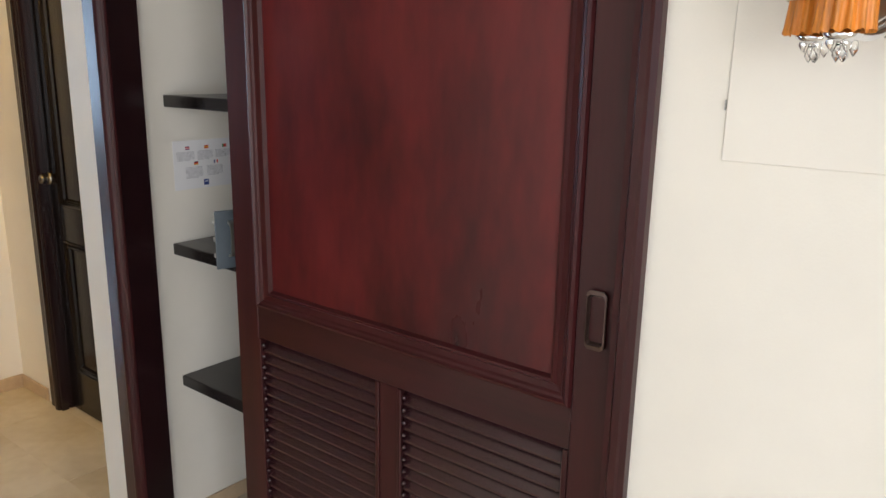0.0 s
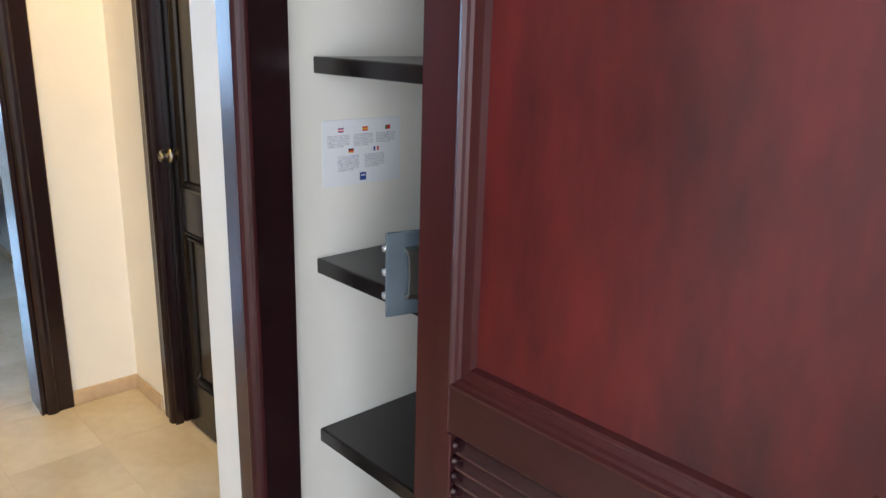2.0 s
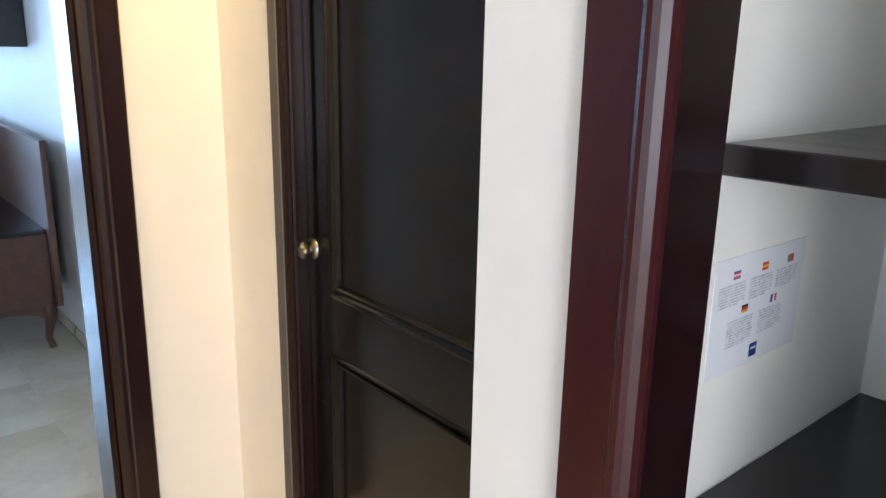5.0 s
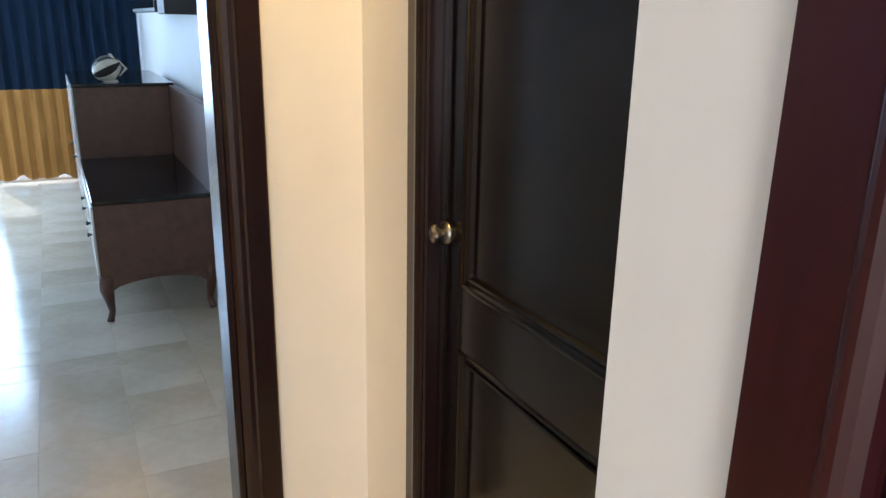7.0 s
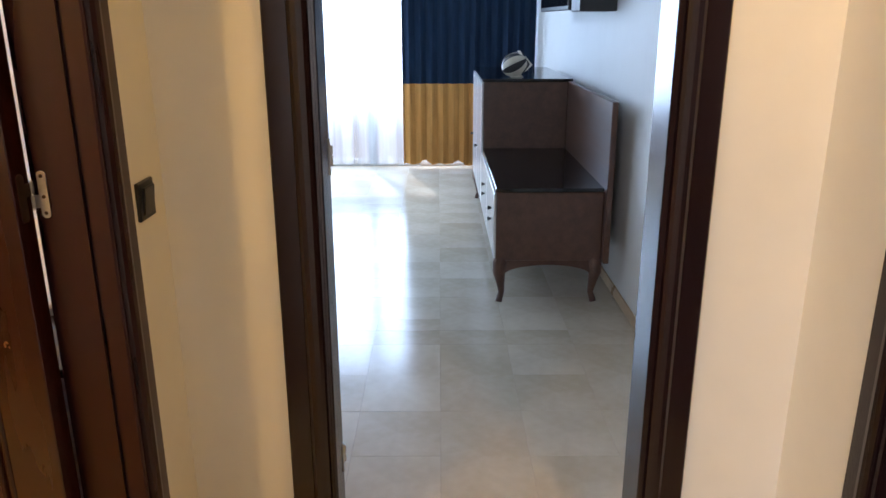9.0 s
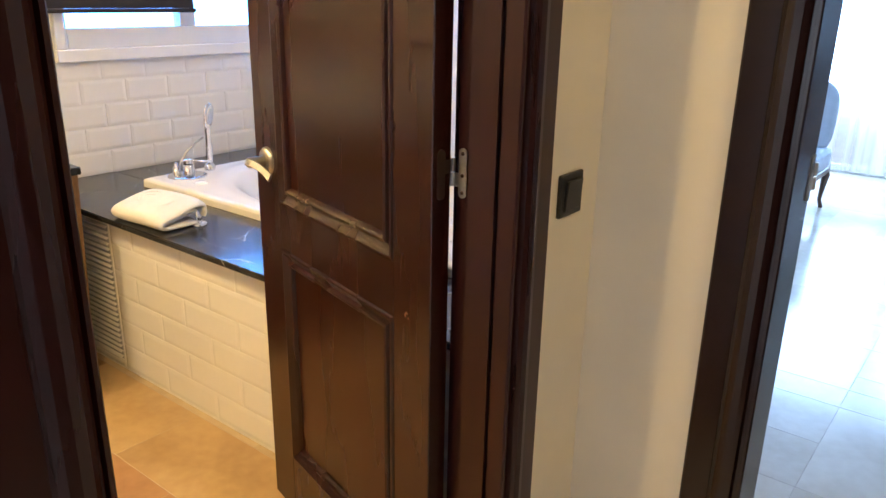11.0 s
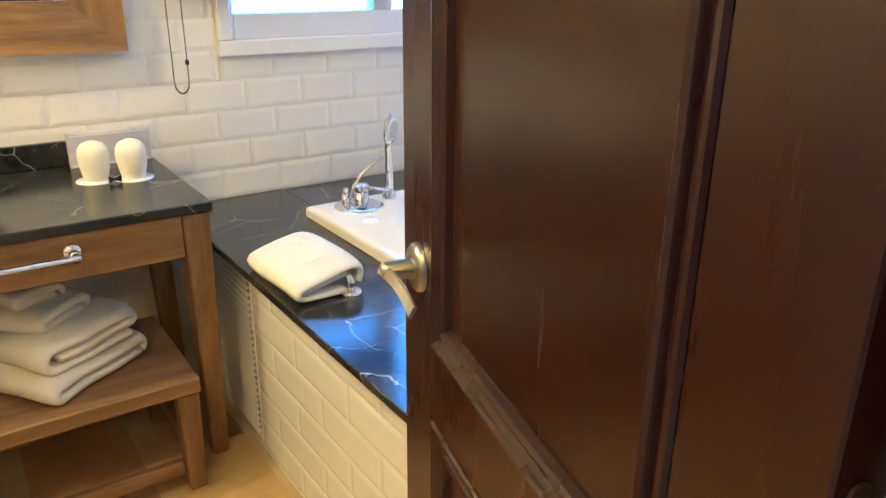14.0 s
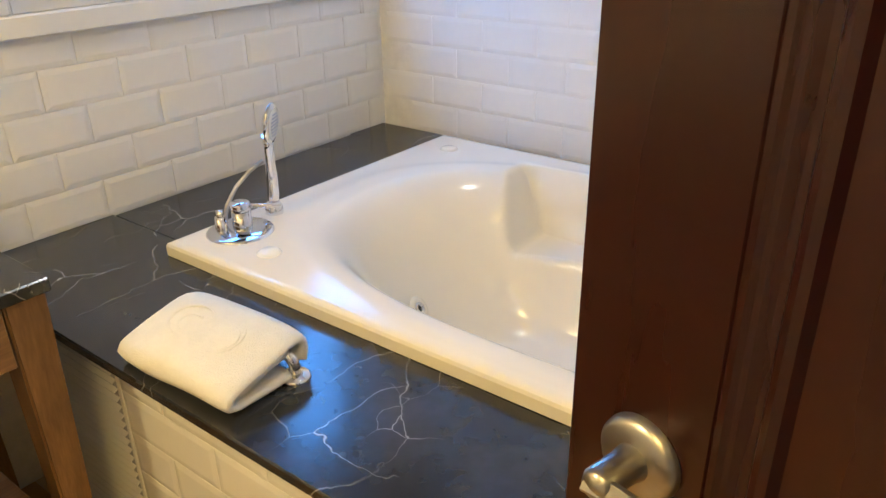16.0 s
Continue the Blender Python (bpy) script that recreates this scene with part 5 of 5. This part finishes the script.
part("stretcher", boxes((BX1 - 0.047, BX1 - 0.023, BY0 + 0.066, BY1 - 0.066, 0.055, 0.100), bevel=0.003), M_OAK, bench)
part("stretcher", boxes((BX0 + 0.023, BX0 + 0.047, BY0 + 0.066, BY1 - 0.066, 0.055, 0.100), bevel=0.003), M_OAK, bench)
part("stretcher", boxes((BX0 + 0.066, BX1 - 0.066, BY1 - 0.047, BY1 - 0.023, 0.110, 0.150), bevel=0.003), M_OAK, bench)


def fold_line(d, h, th, scroll):
    """Side view of a folded towel as (y, z): folded over once, or rolled in once more."""
    r = (h - 2 * th) / 2
    line = [(-d / 2 + 0.02 + (d - 0.02 - r) * k / 10, th) for k in range(11)]
    line += [(d / 2 - r + r * math.sin(a), th + r - r * math.cos(a)) for a in (math.pi * k / 8 for k in range(1, 8))]
    if not scroll:
        line += [(d / 2 - r - (d - 2 * r) * k / 10, h - th) for k in range(11)]
        return line + [(-d / 2 + r - r * math.sin(a), h - th - r + r * math.cos(a)) for a in (math.pi * k / 8 for k in range(1, 8))]
    q = r / 2
    line += [(d / 2 - r - (d - r - q) * k / 10, h - th) for k in range(11)]
    line += [(-d / 2 + q - q * math.sin(a), h - th - q + q * math.cos(a)) for a in (math.pi * k / 6 for k in range(1, 6))]
    return line + [(-d / 2 + q + (d - 0.055) * k / 10, th + r) for k in range(11)]


def towel(label, sx, sy, h, th, scroll, m, seed, wave=(0.013, 0.009, 0.007)):
    t = thing("folded_towel", label, "towel", m, "folded towels on the bench")
    part("cloth", cloth_strip(fold_line(sy, h, th, scroll), sx, th * 1.12, seed, 0.12, wave, 34), M_TOWEL, t)
    return t


for cx, cy, turn in ((-2.668, 2.392, 215), (-2.680, 1.955, 202)):
    z = ZB + 0.001
    towel("large folded white terry bath towel on the oak bench", 0.35, 0.315, 0.072, 0.0180, False, pose(cx, cy, z, 0, 0, turn), 1.0 + cy)
    z += 0.069
    towel("large rolled-in white terry bath towel in the stack", 0.325, 0.285, 0.094, 0.0150, True, pose(cx - 0.005, cy + 0.005, z, 0, 0, turn - 4), 2.0 + cy)
    z += 0.088
    towel("folded white hand towel on the stack", 0.215, 0.18, 0.060, 0.0150, False, pose(cx - 0.015, cy - 0.030, z, 0, 0, turn + 6), 3.0 + cy)
    z += 0.056
    towel("small folded white face towel on top of the stack", 0.13, 0.13, 0.048, 0.0120, False, pose(cx - 0.02, cy - 0.035, z, 0, 0, turn - 12), 4.0 + cy)

basin = thing("vessel_basin", "white oval ceramic basin standing on the marble top", "basin", pose(-2.735, 2.085, 0.845))
part("bowl", lathe([(0.0, 0.0), (0.105, 0.0), (0.115, 0.005), (0.175, 0.048), (0.208, 0.079), (0.214, 0.084), (0.211, 0.087), (0.205, 0.082), (0.168, 0.046), (0.095, 0.020), (0.0, 0.014)], 64, Matrix.Diagonal((0.84, 1.25, 1, 1))), M_CER, basin)
part("drain", lathe([(0.0, 0.019), (0.022, 0.018), (0.026, 0.014)], 24), M_CHROME, basin)
trap = thing("basin_trap", "black drain trap under the vanity", "pipe", pose(-2.93, 2.17, 0.42))
part("bottle", lathe([(0.0, 0.0), (0.028, 0.0), (0.030, 0.006), (0.030, 0.11), (0.020, 0.12), (0.016, 0.13), (0.016, 0.40), (0.0, 0.40)], 24), M_BLACK, trap)
part("outlet", tube([(0, 0, 0.09), (-0.06, 0, 0.09), (-0.125, 0, 0.09)], 0.016, 14), M_BLACK, trap)

for x, y in ((-2.800, 2.590), (-2.775, 2.686)):
    c = thing("wrapped_cup", "white paper-wrapped tumbler upside down on a round coaster", "cup", pose(x, y, 0.845), "wrapped tumblers")
    part("coaster", lathe([(0.0, 0.002), (0.054, 0.002), (0.055, 0.0)], 36), M_PAPER, c)
    part("cup", lathe([(0.031, 0.0025), (0.0335, 0.010), (0.0385, 0.032), (0.0425, 0.058), (0.0430, 0.074), (0.0395, 0.092), (0.030, 0.105), (0.014, 0.112), (0.0, 0.113)], 36), M_WRAP, c)
bow = thing("paper_bow", "tiny black paper bow tie between the tumblers", "bow", pose(-2.740, 2.628, 0.8458))
for side in (-1, 1):
    part("wing", prism([(0.001 * side, 0.007), (0.001 * side, 0.013), (0.017 * side, 0.022), (0.017 * side, 0.0005)], -0.0012, 0.0012, pose(0, 0, 0, 90, 0, 90)), M_BLACK, bow)
part("knot", boxes((-0.0022, 0.0022, -0.0028, 0.0028, 0.0062, 0.0138), bevel=0.001), M_BLACK, bow)
card = thing("amenity_box", "lavender printed card box leaning behind the tumblers", "box", pose(-2.985, 2.67, 0.8455, 0, 4, 0))
part("carton", boxes((-0.012, 0.012, -0.118, 0.118, 0.0, 0.105), bevel=0.002), M_CARD, card)
part("printed_border", boxes((0.0122, 0.0128, -0.112, 0.112, 0.004, 0.010), (0.0122, 0.0128, -0.112, 0.112, 0.095, 0.101)), M_PAPER, card)

mir = thing("mirror", "large wall mirror in a wide oak frame above the vanity", "mirror", pose(-3.04, 2.765, 1.178))
MW, MH, FW = 1.25, 0.95, 0.145
for nm, pts in (("frame_bottom", ((0, 0), (-MW, 0), (-MW + FW, FW), (-FW, FW))), ("frame_right", ((0, 0), (0, MH), (-FW, MH - FW), (-FW, FW))),
                ("frame_top", ((0, MH), (-MW, MH), (-MW + FW, MH - FW), (-FW, MH - FW))), ("frame_left", ((-MW, 0), (-MW, MH), (-MW + FW, MH - FW), (-MW + FW, FW)))):
    bm = bmesh.new()
    dep = (0.048, 0.048, 0.030, 0.030)
    f = [bm.verts.new((d, y, z)) for (y, z), d in zip(pts, dep)]
    b = [bm.verts.new((0.001, y, z)) for y, z in pts]
    for i in range(4):
        bm.faces.new((f[i], f[(i + 1) % 4], b[(i + 1) % 4], b[i]))
    bm.faces.new(f)
    bm.faces.new(b)
    bmesh.ops.recalc_face_normals(bm, faces=bm.faces)
    part(nm, bm, M_OAK if "bottom" in nm or "top" in nm else M_OAKZ, mir)
part("silvered_glass", boxes((0.010, 0.014, -MW + FW - 0.003, -FW + 0.003, FW - 0.003, MH - FW + 0.003)), M_MIRROR, mir)

# ---- tiles ----
floor_with_tiles("floor_corridor", "polished cream marble tile floor of corridor and living room",
                 [(-3.25, 0.687, -3.25, 1.12), (-0.55, 0.687, 1.12, 1.592), (-0.55, 0.985, 1.592, 2.947), (0.687, 1.402, -0.165, 1.407), (-0.205, 0.675, 2.947, 3.09), (0.985, 1.10, 1.695, 2.635)], 0.714, 2.575, split=0.15)
floor_with_tiles("floor_bedroom", "polished cream marble tile floor of the bedroom", [(-0.55, 1.047, 3.09, 4.60), (-3.6, 1.047, 4.60, 8.95)], 0.714, 2.575, split=0.35)
floor_with_tiles("floor_bathroom", "cream marble tile floor of the bathroom, with warm lamp tint in its colour", [(-0.68, -0.55, 1.835, 2.662), (-3.052, -0.68, 1.25, 4.359)], 2.567, -1.98, "x", 0.31, pick=lambda k: (M_BFLOOR, M_BFLOOR_PALE, M_BFLOOR_RUST)[k % 3])


def tile_mesh(w, h, proud=0.0034, chamfer=0.014):
    bm = bmesh.new()
    q = ((-1, -1), (1, -1), (1, 1), (-1, 1))
    a = [bm.verts.new((sx * w / 2, 0.0, sz * h / 2)) for sx, sz in q]
    b = [bm.verts.new((sx * w / 2, -proud * 0.4, sz * h / 2)) for sx, sz in q]
    ch = min(chamfer, w * 0.3, h * 0.3)
    c = [bm.verts.new((sx * (w / 2 - ch), -proud, sz * (h / 2 - ch))) for sx, sz in q]
    for p, r in ((a, b), (b, c)):
        for i in range(4):
            bm.faces.new((p[i], p[(i + 1) % 4], r[(i + 1) % 4], r[i]))
    bm.faces.new(c)
    bmesh.ops.recalc_face_normals(bm, faces=bm.faces)
    return mesh_of("wall_tile", bm, M_TILE)


TILES = {}


def tile_wall(parent, place, length, z0, z1, holes=(), pitch=0.206, row=0.1008, first=0.0, lo=0.0):
    """Bevelled tiles in running bond. place(s, z): the pose of a tile whose middle lies s along the wall."""
    r = 0
    z = z0
    while z < z1 - 0.012:
        top = min(z + row, z1)
        s = lo + first - (pitch / 2 if r % 2 else 0)
        while s < length:
            a, b = max(s, lo), min(s + pitch, length)
            spans = [(a, b, z, top)]
            for h0, h1, g0, g1 in holes:
                cut = []
                for a_, b_, z_, t_ in spans:
                    if b_ <= h0 or a_ >= h1 or t_ <= g0 or z_ >= g1:
                        cut.append((a_, b_, z_, t_))
                        continue
                    if a_ < h0:
                        cut.append((a_, h0, z_, t_))
                    if b_ > h1:
                        cut.append((h1, b_, z_, t_))
                    if z_ < g0:
                        cut.append((max(a_, h0), min(b_, h1), z_, g0))
                    if t_ > g1:
                        cut.append((max(a_, h0), min(b_, h1), g1, t_))
                spans = cut
            for a_, b_, z_, t_ in spans:
                if b_ - a_ < 0.012 or t_ - z_ < 0.012:
                    continue
                key = (round(b_ - a_ - 0.002, 3), round(t_ - z_ - 0.002, 3))
                if key not in TILES:
                    TILES[key] = tile_mesh(*key)
                o = new("tile", TILES[key])
                o.parent = parent
                o.matrix_basis = place((a_ + b_) / 2, (z_ + t_) / 2) @ pose(0, 0, 0, random.uniform(-0.25, 0.25), 0, random.uniform(-0.25, 0.25))
            s += pitch
        z += row
        r += 1


tiled_1 = structure("tiling_window_wall", boxes((-3.052, -3.0505, 1.25, 3.07, 0.0, 2.3), (-3.052, -3.0505, 4.24, 4.3585, 0, 2.3), (-3.052, -3.0505, 3.07, 4.24, 0, 1.15)), M_GROUT, "white bevelled tiles on the window wall", "wall tiles")
tile_wall(tiled_1, lambda s, z: pose(-3.0502, 1.80 + s, z, 0, 0, 90), 2.548, 0.656, 1.77, holes=((1.255, 2.455, 1.138, 2.05),), first=0.205)
tile_wall(tiled_1, lambda s, z: pose(-3.0502, 1.80 + s, z, 0, 0, 90), 1.04, 0.05, 0.656, first=0.1)
tiled_2 = structure("tiling_far_wall", boxes((-3.05, -0.68, 4.3575, 4.359, 0.0, 2.3)), M_GROUT, "white bevelled tiles on the wall behind the tub", "wall tiles")
tile_wall(tiled_2, lambda s, z: pose(-3.04 + s, 4.3573, z, 0, 0, 0), 2.35, 0.656, 1.87, first=0.12)
tile_wall(deck_front, lambda s, z: pose(-3.04 + s, 2.9018, z, 0, 0, 0), 2.35, 0.01, 0.633, holes=((0.22, 0.556, 0.03, 0.612),), row=0.1035, pitch=0.30, first=-0.05)
grille = thing("access_grille", "white louvred access panel in the tiled tub front", "grille", pose(-2.652, 2.9018, 0.32))
part("rim", boxes((-0.166, 0.166, -0.004, 0.0, -0.288, -0.278), (-0.166, 0.166, -0.004, 0.0, 0.278, 0.288), (-0.166, -0.156, -0.004, 0.0, -0.278, 0.278), (0.156, 0.166, -0.004, 0.0, -0.278, 0.278), bevel=0.001), M_WHITE, grille)
# Added sheet: its grey stands in for the shade between the slats.
part("backing", boxes((-0.1555, 0.1555, -0.0016, -0.0002, -0.2775, 0.2775)), M_KEY, grille, "added grey sheet that darkens the gaps between the slats like shade")
slat = mesh_of("slat", moved(boxes((-0.1555, 0.1555, -0.0014, 0.0014, -0.0058, 0.0058), bevel=0.0008), pose(0, 0, 0, -58, 0, 0)), M_WHITE)
for i in range(25):
    o = new("slat", slat)
    o.parent, o.location = grille, (0, -0.0070, -0.264 + i * 0.0222)
solid("paper_scrap", boxes((-2.565, -2.535, 2.50, 2.545, 0.0004, 0.0012), (-2.520, -2.500, 2.555, 2.572, 0.0004, 0.0012)), M_PAPER, "torn white paper scrap on the bathroom floor", "paper")
